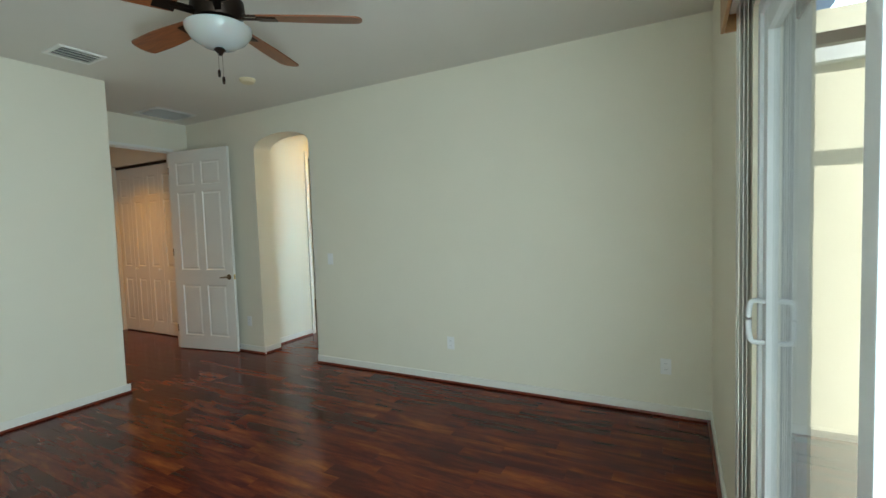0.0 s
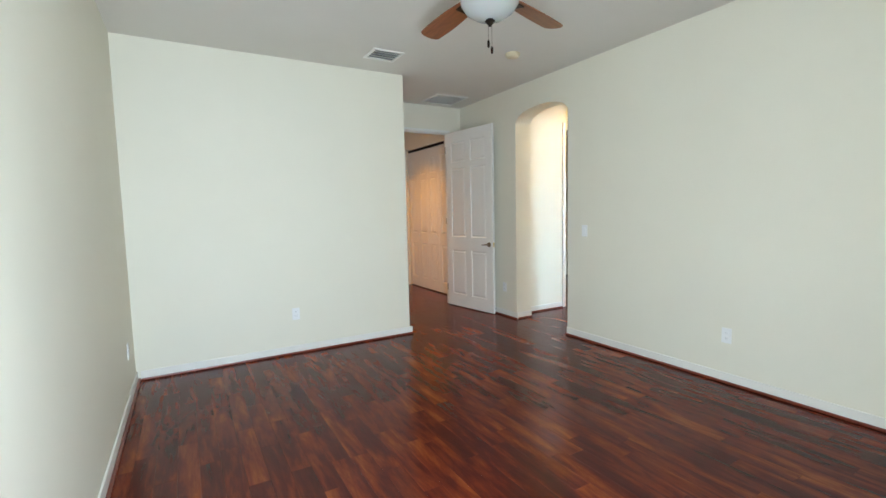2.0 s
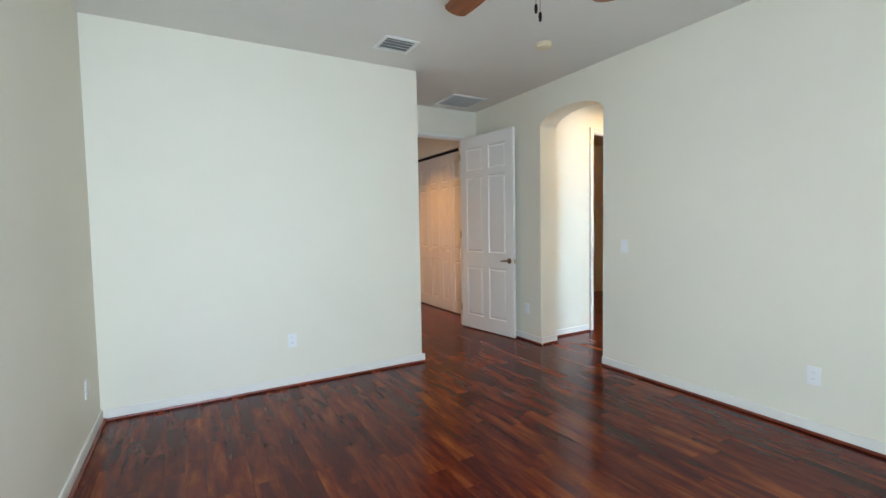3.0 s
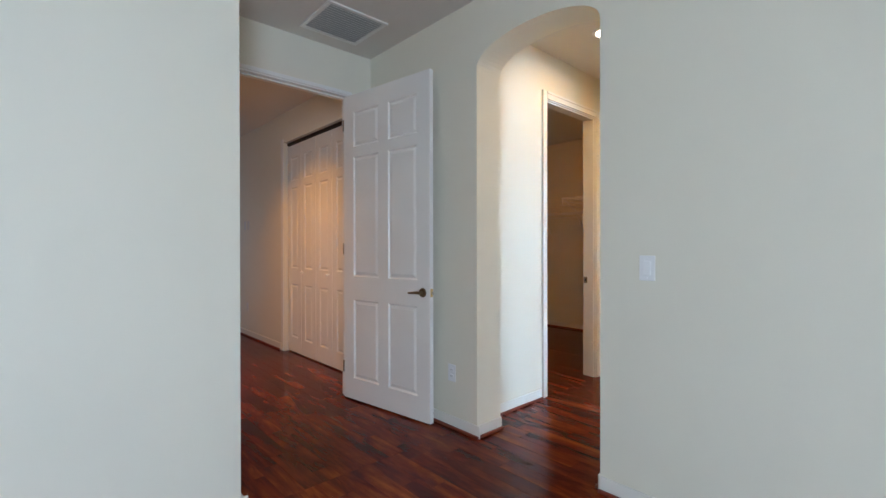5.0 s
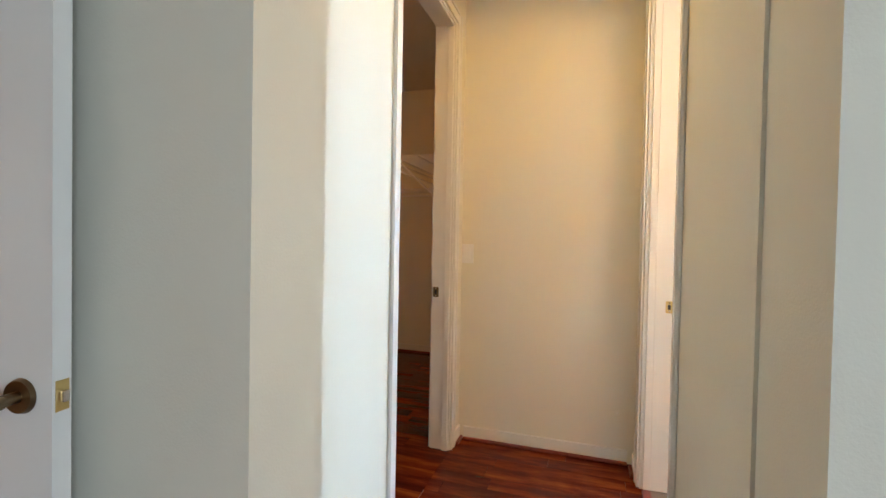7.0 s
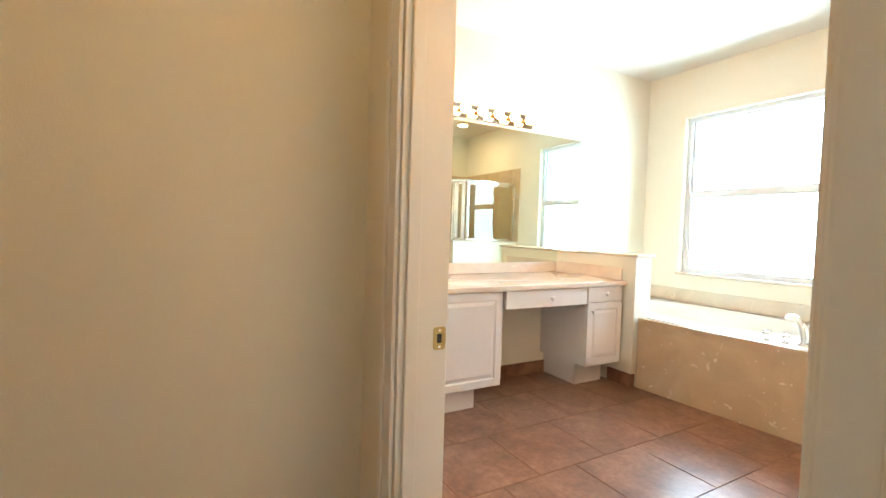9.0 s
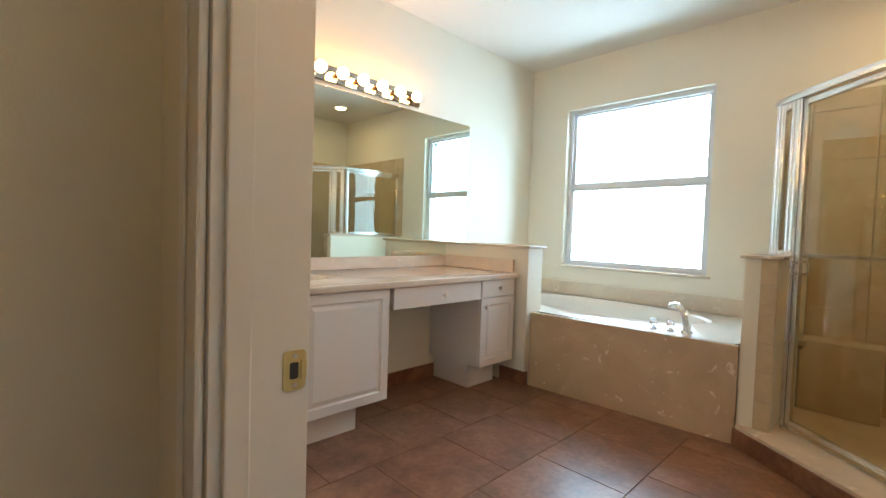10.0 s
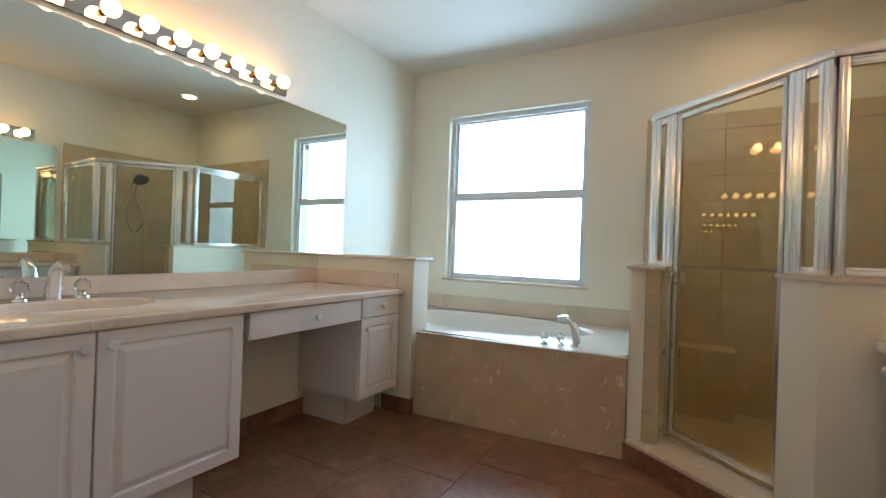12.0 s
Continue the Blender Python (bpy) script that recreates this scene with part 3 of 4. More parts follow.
# ---- ceiling fittings ----
def ceiling_vent(place, w, d, n, label, back=VENTBACK):
    ob = thing("ceiling_vent", label, "air vent", place)
    part("backing", boxes((-w / 2 + 0.02, w / 2 - 0.02, -d / 2 + 0.02, d / 2 - 0.02, -0.003, -0.0005)), back, ob)
    f = 0.028
    part("frame", boxes((-w / 2, w / 2, -d / 2, -d / 2 + f, -0.012, -0.0005), (-w / 2, w / 2, d / 2 - f, d / 2, -0.012, -0.0005),
                        (-w / 2, -w / 2 + f, -d / 2 + f, d / 2 - f, -0.012, -0.0005), (w / 2 - f, w / 2, -d / 2 + f, d / 2 - f, -0.012, -0.0005), bevel=0.003), WHITE, ob)
    for i in range(n):
        y = -d / 2 + f + (d - 2 * f) * (i + 0.5) / n
        bm = bmesh.new()
        box(bm, -w / 2 + f, w / 2 - f, -0.5 * (d - 2 * f) / n * 0.85, 0.5 * (d - 2 * f) / n * 1.15, -0.001, 0.001)
        bmesh.ops.transform(bm, matrix=Matrix.Translation((0, y, -0.011)) @ Matrix.Rotation(radians(28), 4, "X"), verts=bm.verts)
        part("slat", bm, WHITE, ob)
    return ob


ceiling_vent((0.965, 2.87, H), 0.30, 0.27, 4, "white louvred air vent in the ceiling")
ceiling_vent((2.31, 4.04, H), 0.46, 0.44, 14, "white return-air grille in the ceiling before the door", GRILLEBACK)
ceiling_vent((2.45, 8.5, H), 0.35, 0.25, 5, "white air vent in the hall ceiling")

smoke = thing("smoke_detector", "round off-white smoke detector on the ceiling", "smoke detector", (2.03, 2.31, H))
part("base", lathe(bmesh.new(), (0, 0, 0), [(0.0, -0.0005), (0.068, -0.0005), (0.068, -0.014), (0.0, -0.014)]), AGED, smoke, smooth=True)
part("cover", lathe(bmesh.new(), (0, 0, 0), [(0.060, -0.0145), (0.058, -0.030), (0.045, -0.038), (0.0, -0.039)]), AGED, smoke, smooth=True)


def can_light(x, y):
    ob = thing("recessed_light", "lit round recessed ceiling light with white trim", "ceiling light", (x, y, H), 0, "recessed ceiling lights")
    part("trim_ring", lathe(bmesh.new(), (0, 0, 0), [(0.075, -0.0005), (0.100, -0.0005), (0.096, -0.009), (0.078, -0.011), (0.075, -0.0005)]), WHITE, ob, smooth=True)
    part("lens", lathe(bmesh.new(), (0, 0, 0), [(0.0, -0.004), (0.074, -0.004)]), CANGLOW, ob, "glowing warm lens")


can_light(1.95, 5.6)
can_light(3.80, 2.84)
can_light(3.85, -0.80)
# Unseen glowing drum, added only to warm and brighten the walk-in closet.
cl = thing("closet_fill", "unseen glowing drum added to warm the closet", "ceiling light", (4.0, 5.15, H))
part("glow_drum", lathe(bmesh.new(), (0, 0, 0), [(0.0, -0.001), (0.14, -0.001), (0.14, -0.09), (0.12, -0.11), (0.0, -0.115)]), glowing("warm_closet_fill", (1.0, 0.38, 0.08), 12.0), cl, smooth=True)


# ---- ceiling fan ----
fan = thing("ceiling_fan", "dark bronze ceiling fan with five walnut blades and opal bowl", "ceiling fan", (0.83, 1.04, H))
part("canopy", lathe(bmesh.new(), (0, 0, 0), [(0.0, -0.001), (0.085, -0.001), (0.080, -0.03), (0.045, -0.06), (0.0, -0.06)]), DARK, fan, smooth=True)
part("downrod", cyl(bmesh.new(), (0, 0, -0.05), (0, 0, -0.13), 0.02), DARK, fan, smooth=True)
part("motor", lathe(bmesh.new(), (0, 0, 0), [(0.0, -0.11), (0.09, -0.115), (0.13, -0.145), (0.135, -0.20), (0.11, -0.245), (0.07, -0.26), (0.0, -0.26)]), DARK, fan, smooth=True)
part("fitter", lathe(bmesh.new(), (0, 0, 0), [(0.07, -0.255), (0.10, -0.265), (0.10, -0.285), (0.0, -0.285)]), DARK, fan, smooth=True)
bowl = part("bowl", lathe(bmesh.new(), (0, 0, 0), [(0.150, -0.276), (0.165, -0.285), (0.162, -0.305), (0.135, -0.345), (0.085, -0.378), (0.0, -0.392)]), OPAL, fan, "opal glass light bowl", True)
part("finial", lathe(bmesh.new(), (0, 0, 0), [(0.022, -0.388), (0.03, -0.398), (0.018, -0.41), (0.008, -0.425), (0.0, -0.428)]), DARK, bowl, "dark bronze finial", True)
for dx, zl in ((0.012, -0.53), (-0.012, -0.50)):
    ch = part("pull_chain", cyl(bmesh.new(), (dx, 0, -0.405), (dx, 0, zl), 0.0018, seg=6), STEEL, fan)
    part("fob", lathe(bmesh.new(), (dx, 0, zl), [(0.0, 0.0), (0.006, -0.004), (0.008, -0.02), (0.006, -0.04), (0.0, -0.044)], 12), DARK, ch, "dark wooden fob", True)


def blade_mesh():
    bm = bmesh.new()
    out = []
    n = 14
    for i in range(n + 1):
        u = i / n
        out.append((0.20 + 0.52 * u, 0.052 + 0.022 * math.sin(u * math.pi * 0.72)))
    tip = [(0.72 + 0.035 * math.cos(a), 0.065 * math.sin(a)) for a in [radians(d) for d in (60, 30, 0, -30, -60)]]
    loop = [(x, y) for x, y in out] + tip + [(x, -y) for x, y in reversed(out)]
    up = [bm.verts.new((x, y, 0.004)) for x, y in loop]
    dn = [bm.verts.new((x, y, -0.004)) for x, y in loop]
    bm.faces.new(up)
    bm.faces.new(list(reversed(dn)))
    for i in range(len(loop)):
        j = (i + 1) % len(loop)
        bm.faces.new((up[i], dn[i], dn[j], up[j]))
    return mesh_of("blade", bm, BLADE)


def iron_mesh():
    bm = bmesh.new()
    box(bm, 0.10, 0.23, -0.018, 0.018, 0.0045, 0.012, 0.003)
    box(bm, 0.20, 0.30, -0.040, 0.040, -0.0105, -0.0045, 0.003)
    box(bm, 0.10, 0.225, -0.016, 0.016, -0.012, -0.0045, 0.002)
    return mesh_of("blade_iron", bm, DARK)


bmesh_blade, bmesh_iron = blade_mesh(), iron_mesh()
for i in range(5):
    b = new("blade", bmesh_blade)
    b.parent = fan
    b.matrix_local = Matrix.Translation((0, 0, -0.225)) @ Matrix.Rotation(radians(17 + 72 * i), 4, "Z") @ Matrix.Rotation(radians(11), 4, "X")
    k = new("blade_iron", bmesh_iron)
    k.parent = b


# ---- sliding glass door ----
slider = thing("sliding_door", "white framed sliding glass door, partly open to patio", "sliding door")
fy0, fy1 = YS - 0.135, YS - 0.012
part("frame", boxes((SX1 - 0.035, SX1, fy0, fy1, 0.001, SH), bevel=0.003), WINALU, slider)
part("frame", boxes((SX0, SX0 + 0.035, fy0, fy1, 0.001, SH), bevel=0.003), WINALU, slider)
part("head", boxes((SX0 + 0.035, SX1 - 0.035, fy0, fy1, SH - 0.04, SH), bevel=0.003), WINALU, slider)
part("sill_track", boxes((SX0 + 0.035, SX1 - 0.035, fy0, fy1, 0.001, 0.022), bevel=0.002), WINALU, slider)


def slide_panel(x0, x1, y):
    p = part("panel_frame", boxes((x0, x0 + 0.06, y - 0.018, y + 0.018, 0.023, SH - 0.041), (x1 - 0.06, x1, y - 0.018, y + 0.018, 0.023, SH - 0.041),
                                  (x0 + 0.06, x1 - 0.06, y - 0.0175, y + 0.0175, 0.023, 0.12), (x0 + 0.06, x1 - 0.06, y - 0.0175, y + 0.0175, SH - 0.11, SH - 0.041), bevel=0.003), WINALU, slider)
    g = part("pane", boxes((x0 + 0.06, x1 - 0.06, y - 0.003, y + 0.003, 0.12, SH - 0.11)), CLEAR, p, "clear glass pane")
    g.visible_shadow = False
    return p


slide_panel(0.00, 0.884, YS - 0.040)
slide_panel(-0.96, 0.055, YS - 0.090)
part("pull_handle", tube(bmesh.new(), [(0.845, YS - 0.022, 1.06), (0.845, YS + 0.012, 1.065), (0.845, YS + 0.018, 1.12), (0.845, YS + 0.012, 1.18), (0.845, YS - 0.022, 1.185)], 0.008), WINALU, slider, "white pull handle", True)
val = thing("blind_valance", "oak-finished valance over the sliding door", "valance")
part("face_board", boxes((-1.14, 1.10, YS + 0.062, YS + 0.074, 2.075, 2.20), bevel=0.004), VALANCE, val)
part("return_board", boxes((1.088, 1.10, YS + 0.001, YS + 0.062, 2.075, 2.20), bevel=0.003), VALANCE, val)
part("head_rail", boxes((-1.12, 1.07, YS + 0.004, YS + 0.05, 2.125, 2.165), bevel=0.003), PLASTIC, val, "white blind head rail")
part("top_board", boxes((-1.14, 1.088, YS + 0.001, YS + 0.062, 2.188, 2.20), bevel=0.002), VALANCE, val)
part("vane", boxes((0.965, 1.035, YS + 0.018, YS + 0.022, 0.04, 2.12), bevel=0.001), PLASTIC, val, "white vertical blind vane")
for i in range(3):
    part("vane", boxes((0.945, 1.03, YS + 0.010 + 0.011 * i, YS + 0.0115 + 0.011 * i, 0.04, 2.12)), PLASTIC, val)

structure("wall_lanai", boxes((3.0, 3.2, -4.6, -1.66, -0.12, 2.75)), STUCCO, "sunlit pale yellow stucco wall beside the patio", "wall")
structure("screen_beam", boxes((-4.0, 3.0, -4.3, -4.22, 2.4, 2.5), (2.92, 3.0, -4.22, -1.66, 2.4, 2.5)), WINALU, "white aluminium patio screen beam", "trim")
structure("screen_beam", boxes((2.2, 2.26, -4.22, -1.6, 2.30, 2.36)), DARK, "dark aluminium screen roof beam", "trim")

# ---- walk-in closet shelves ----
def wire_shelf(x0, x1, y0, y1, z, along_x, braces, label):
    ob = thing("wire_shelf", label, "shelf")
    n = int(((x1 - x0) if along_x else (y1 - y0)) / 0.03)
    bm = bmesh.new()
    for i in range(n + 1):
        if along_x:
            x = x0 + (x1 - x0) * i / n
            cyl(bm, (x, y0, z), (x, y1, z), 0.0022, seg=5)
        else:
            y = y0 + (y1 - y0) * i / n
            cyl(bm, (x0, y, z), (x1, y, z), 0.0022, seg=5)
    tagged(part("cross_wires", bm, WIRE, ob), kind="stuff")
    if along_x:
        for yy, zz in ((y0 + 0.005, z - 0.004), ((y0 + y1) / 2, z - 0.004), (y1, z - 0.004), (y1, z - 0.035), (y1 + 0.005, z - 0.075)):
            part("rail", cyl(bmesh.new(), (x0, yy, zz), (x1, yy, zz), 0.005, seg=8), WIRE, ob)
        for bx in braces:
            part("brace", boxes((bx - 0.006, bx + 0.006, y1 - 0.008, y1, z - 0.08, z)), WIRE, ob)
            part("strut", cyl(bmesh.new(), (bx, y1 - 0.02, z - 0.01), (bx, y0 + 0.003, z - 0.30), 0.006, seg=8), WIRE, ob)
    else:
        for xx, zz in ((x1 - 0.005, z - 0.004), ((x0 + x1) / 2, z - 0.004), (x0, z - 0.004), (x0, z - 0.035), (x0 - 0.005, z - 0.075)):
            part("rail", cyl(bmesh.new(), (xx, y0, zz), (xx, y1, zz), 0.005, seg=8), WIRE, ob)
        for by in braces:
            part("strut", cyl(bmesh.new(), (x0 + 0.02, by, z - 0.01), (x1 - 0.003, by, z - 0.30), 0.006, seg=8), WIRE, ob)
    return ob


wire_shelf(4.69, 6.59, YC1 + 0.002, YC1 + 0.33, 1.73, True, (4.70, 5.6), "white wire closet shelf with hanging rod")
wire_shelf(6.27, 6.598, YC1 + 0.34, 5.49, 1.72, False, (4.6, 5.2), "white wire closet shelf on the far wall")

# ---- bathroom window ----
win = thing("window_1", "white single-hung window, bright and frosted with daylight", "window", kind="structure")
wy = YW - 0.085
part("window_frame", boxes((WX0, WX0 + 0.035, wy - 0.03, wy + 0.03, WZ0, WZ1), (WX1 - 0.035, WX1, wy - 0.03, wy + 0.03, WZ0, WZ1),
                           (WX0 + 0.035, WX1 - 0.035, wy - 0.029, wy + 0.029, WZ0, WZ0 + 0.03), (WX0 + 0.035, WX1 - 0.035, wy - 0.029, wy + 0.029, WZ1 - 0.04, WZ1), bevel=0.003), WINALU, win)
part("sash_rail", boxes((WX0 + 0.035, WX1 - 0.035, wy - 0.005, wy + 0.028, 1.575, 1.618), bevel=0.004), WINALU, win)
for i, (a, b) in enumerate(((WZ0 + 0.03, 1.575), (1.618, WZ1 - 0.04))):
    yy = wy + (0.008 if i == 0 else -0.012)
    sash = part("sash", boxes((WX0 + 0.035, WX0 + 0.060, yy - 0.012, yy + 0.012, a, b), (WX1 - 0.060, WX1 - 0.035, yy - 0.012, yy + 0.012, a, b),
                              (WX0 + 0.060, WX1 - 0.060, yy - 0.0115, yy + 0.0115, a, a + 0.02), (WX0 + 0.060, WX1 - 0.060, yy - 0.0115, yy + 0.0115, b - 0.015, b), bevel=0.002), WINALU, win)
    g = part("pane", boxes((WX0 + 0.060, WX1 - 0.060, yy - 0.002, yy + 0.002, a + 0.02, b - 0.015)), CLEAR, sash, "clear glass pane")
    g.visible_shadow = False
part("window_sill", boxes((WX0 - 0.03, WX1 + 0.03, YW - 0.06, YW + 0.018, WZ0 - 0.022, WZ0 + 0.002), bevel=0.006), SPLASH, win, "beige marble sill")

glow = new("backdrop", mesh_of("backdrop", boxes((4.0, 7.2, -2.6, -2.55, -0.1, 3.6)), glowing("overexposed_daylight", (0.54, 0.78, 1.0), BATHWIN_E)))
tagged(glow, "blank white overexposed daylight beyond the bathroom window", "backdrop", "", "structure")

# ---- tub and pony wall ----
PX, PY0, PY1, PZ = 5.78, -0.37, -0.185, 1.015
structure("wall_pony", boxes((PX, XM, PY0, PY1, 0, PZ)), WALL, "low cream wall between vanity and bathtub", "wall")
structure("pony_cap", boxes((PX - 0.022, XM, PY0 - 0.02, PY1 + 0.02, PZ, PZ + 0.020), bevel=0.005), SPLASH, "beige marble cap on the low wall", "trim")

tub = thing("bathtub", "built-in garden bathtub in a tan marble surround", "bathtub")
AX0, AY0, AX1, AY1 = 4.478, -0.303, 5.765, -0.222   # apron line
TZ = 0.545
bm = bmesh.new()
d = Vector((AX1 - AX0, AY1 - AY0, 0)).normalized()
nrm = Vector((-d.y, d.x, 0))
for z0, z1, e in ((0.001, TZ - 0.02, 0.0), (TZ - 0.02, TZ, 0.010)):
    a, b = Vector((AX0, AY0, 0)) + nrm * e, Vector((AX1, AY1, 0)) + nrm * e
    a2, b2 = Vector((AX0, AY0, 0)) - nrm * 0.03, Vector((AX1, AY1, 0)) - nrm * 0.03
    lo = [bm.verts.new((v.x, v.y, z0)) for v in (a, b, b2, a2)]
    hi = [bm.verts.new((v.x, v.y, z1)) for v in (a, b, b2, a2)]
    bm.faces.new(hi)
    bm.faces.new(list(reversed(lo)))
    for i in range(4):
        j = (i + 1) % 4
        bm.faces.new((lo[i], lo[j], hi[j], hi[i]))
part("apron", bm, APRON, tub, "tan marble apron with pale flecks")


def tub_deck():
    """Deck with an oval basin sunk into it."""
    bm = bmesh.new()
    cx, cy, rx, ry, n = 5.60, -0.86, 0.86, 0.39, 64
    x0, x1, y0 = 4.478, XM - 0.003, YW + 0.003

    def edge(a):
        c, s = math.cos(a), math.sin(a)
        best = 9
        if c > 1e-6:
            best = min(best, (x1 - cx) / c)
        if c < -1e-6:
            best = min(best, (x0 - cx) / c)
        if s > 1e-6:
            yy = -0.30
            best = min(best, (yy - cy) / s)
        if s < -1e-6:
            best = min(best, (y0 - cy) / s)
        return cx + c * best, cy + s * best
    prof = [(1.0, TZ + 0.012), (0.985, TZ + 0.016), (0.955, TZ + 0.004), (0.93, TZ - 0.05), (0.86, TZ - 0.30), (0.76, TZ - 0.40), (0.5, TZ - 0.42), (0.02, TZ - 0.425)]
    rings = [[], []]
    for k in range(n):
        a = 2 * math.pi * k / n
        ex, ey = edge(a)
        rings[0].append(bm.verts.new((ex, ey, TZ)))
        f = 1.05
        rings[1].append(bm.verts.new((cx + rx * f * math.cos(a), cy + ry * f * math.sin(a), TZ)))
    for s, z in prof:
        rings.append([bm.verts.new((cx + rx * s * math.cos(2 * math.pi * k / n), cy + ry * s * math.sin(2 * math.pi * k / n), z)) for k in range(n)])
    for a, b in zip(rings, rings[1:]):
        for k in range(n):
            j = (k + 1) % n
            bm.faces.new((a[k], a[j], b[j], b[k]))
    bm.faces.new(rings[-1])
    return bm


part("basin_deck", tub_deck(), TUB, tub, "glossy cream basin and deck", True)
part("backsplash", boxes((4.478, XM - 0.002, YW + 0.001, YW + 0.016, TZ + 0.002, 0.675), bevel=0.003), SPLASH, tub, "beige marble backsplash")
part("backsplash", boxes((XM - 0.016, XM - 0.001, YW + 0.017, PY0 - 0.001, TZ + 0.002, 0.675), bevel=0.003), SPLASH, tub)


def crystal_knob(parent, x, y, z, s=1.0):
    b = part("knob_base", lathe(bmesh.new(), (x, y, z), [(0.0, 0.0), (0.024 * s, 0.0), (0.022 * s, 0.008), (0.012 * s, 0.014), (0.010 * s, 0.022), (0.0, 0.022)], 24), CHROME, parent, smooth=True)
    bm = bmesh.new()
    bmesh.ops.create_icosphere(bm, subdivisions=2, radius=0.025 * s, matrix=Matrix.Translation((x, y, z + 0.022 + 0.024 * s)))
    part("crystal_knob", bm, CRYSTAL, b, "faceted clear acrylic knob")
    part("button", cyl(bmesh.new(), (x, y, z + 0.022 + 0.046 * s), (x, y, z + 0.022 + 0.051 * s), 0.010 * s, seg=16), CHROME, b)


tf = thing("tub_faucet", "chrome tub filler with two clear knobs on the deck", "faucet")
part("spout", tube(bmesh.new(), [(4.775, -0.43, TZ), (4.778, -0.432, TZ + 0.06), (4.800, -0.440, TZ + 0.125), (4.845, -0.465, TZ + 0.155), (4.895, -0.49, TZ + 0.145)], 0.026, 16, 0.018), CHROME, tf, smooth=True)
part("flange", lathe(bmesh.new(), (4.775, -0.43, TZ), [(0.0, 0.0), (0.036, 0.0), (0.033, 0.010), (0.0, 0.012)], 24), CHROME, tf, smooth=True)
crystal_knob(tf, 4.955, -0.385, TZ)
crystal_knob(tf, 4.862, -0.41, TZ)

# ---- shower ----
A, B = Vector((4.396, -0.56, 0)), Vector((3.735, 0.06, 0))
KZ = 1.025
structure("wall_shower_tub", boxes((4.325, 4.475, YW, -0.325, 0, KZ)), WALL, "low cream wall between bathtub and shower", "wall")
structure("shower_wall_cap", boxes((4.305, 4.495, YW + 0.001, -0.305, KZ, KZ + 0.018), bevel=0.004), SPLASH, "beige marble cap on the shower wall", "trim")


def prism(bm, pts, z0, z1):
    lo = [bm.verts.new((x, y, z0)) for x, y in pts]
    hi = [bm.verts.new((x, y, z1)) for x, y in pts]
    bm.faces.new(hi)
    bm.faces.new(list(reversed(lo)))
    for i in range(len(pts)):
        j = (i + 1) % len(pts)
        bm.faces.new((lo[i], lo[j], hi[j], hi[i]))
    return bm


structure("wall_shower_vanity", prism(bmesh.new(), [(XB, 0.12), (3.767, 0.12), (3.872, 0.02), (3.81, -0.055), (3.71, 0.0), (XB, 0.0)], 0, KZ), WALL, "low cream wall between shower and second vanity", "wall")
structure("shower_wall_cap", prism(bmesh.new(), [(XB, 0.135), (3.775, 0.135), (3.893, 0.022), (3.81, -0.075), (3.702, -0.015), (XB, -0.015)], KZ, KZ + 0.018), SPLASH, "beige marble cap on the second shower wall", "trim")
structure("shower_curb", prism(bmesh.new(), [(4.474, -0.300), (3.895, 0.146), (3.873, 0.021), (3.812, -0.056), (4.324, -0.62)], 0, 0.112), SPLASH, "beige marble curb under the shower door", "trim")
structure("shower_floor", prism(bmesh.new(), [(XB, YW), (4.325, YW), (4.325, -0.62), (3.81, -0.055), (3.71, 0.0), (XB, 0.0)], -0.011, 0.03), SHTILE, "beige shower pan", "floor")

enc = thing("shower_enclosure", "neo-angle shower enclosure of bright chrome and glass", "shower")
SHZ = 1.910
dirn = (B - A).normalized()
ln = (B - A).length
out = Vector((dirn.y, -dirn.x, 0))


def bar(p, q, z0, z1, thick, mat=ALU, name="rail", parent=None, ribs=True, b=0.004):
    """An upright board of metal between two plan points."""
    p, q = Vector(p), Vector(q)
    L = (q - p).length
    bm = bmesh.new()
    box(bm, 0, L, -thick / 2, thick / 2, z0, z1, b)
    if ribs:
        if L < 0.2:
            for f in (0.28, 0.72):
                box(bm, L * f - L * 0.10, L * f + L * 0.10, -thick / 2 - 0.004, thick / 2 + 0.004, z0 + 0.001, z1 - 0.001, 0.0035)
        else:
            h = z1 - z0
            for f in (0.28, 0.72):
                box(bm, 0.001, L - 0.001, -thick / 2 - 0.004, thick / 2 + 0.004, z0 + h * f - h * 0.1, z0 + h * f + h * 0.1, 0.0035)
    a = math.atan2(q.y - p.y, q.x - p.x)
    bmesh.ops.transform(bm, matrix=Matrix.Translation((p.x, p.y, 0)) @ Matrix.Rotation(a, 4, "Z"), verts=bm.verts)
    return part(name, bm, mat, parent or enc, smooth=True)


def pane(p, q, z0, z1, parent):
    o = bar(p, q, z0, z1, 0.006, SHGLASS, "pane", parent, False, 0.0)
    o.visible_shadow = False
    return o


def along(s):
    return A + dirn * s


KT = KZ + 0.019
# header, posts
bar(along(-0.01), along(ln + 0.01), SHZ - 0.035, SHZ, 0.05, name="header", ribs=False)
bar((A.x, YW + 0.001, 0), A, SHZ - 0.035, SHZ, 0.05, name="header", ribs=False)
bar(B, (XB + 0.001, B.y, 0), SHZ - 0.035, SHZ, 0.05, name="header", ribs=False)
D0, D1 = 0.172, 0.746
CORNER = ln - 0.042
bar(along(0.008), along(0.058), KT, SHZ - 0.036, 0.030, name="post")
bar(along(0.102), along(D0 - 0.003), KT, SHZ - 0.036, 0.034, name="post")
bar(along(D0 - 0.030), along(D0 - 0.003), 0.113, KT - 0.001, 0.034, name="post")
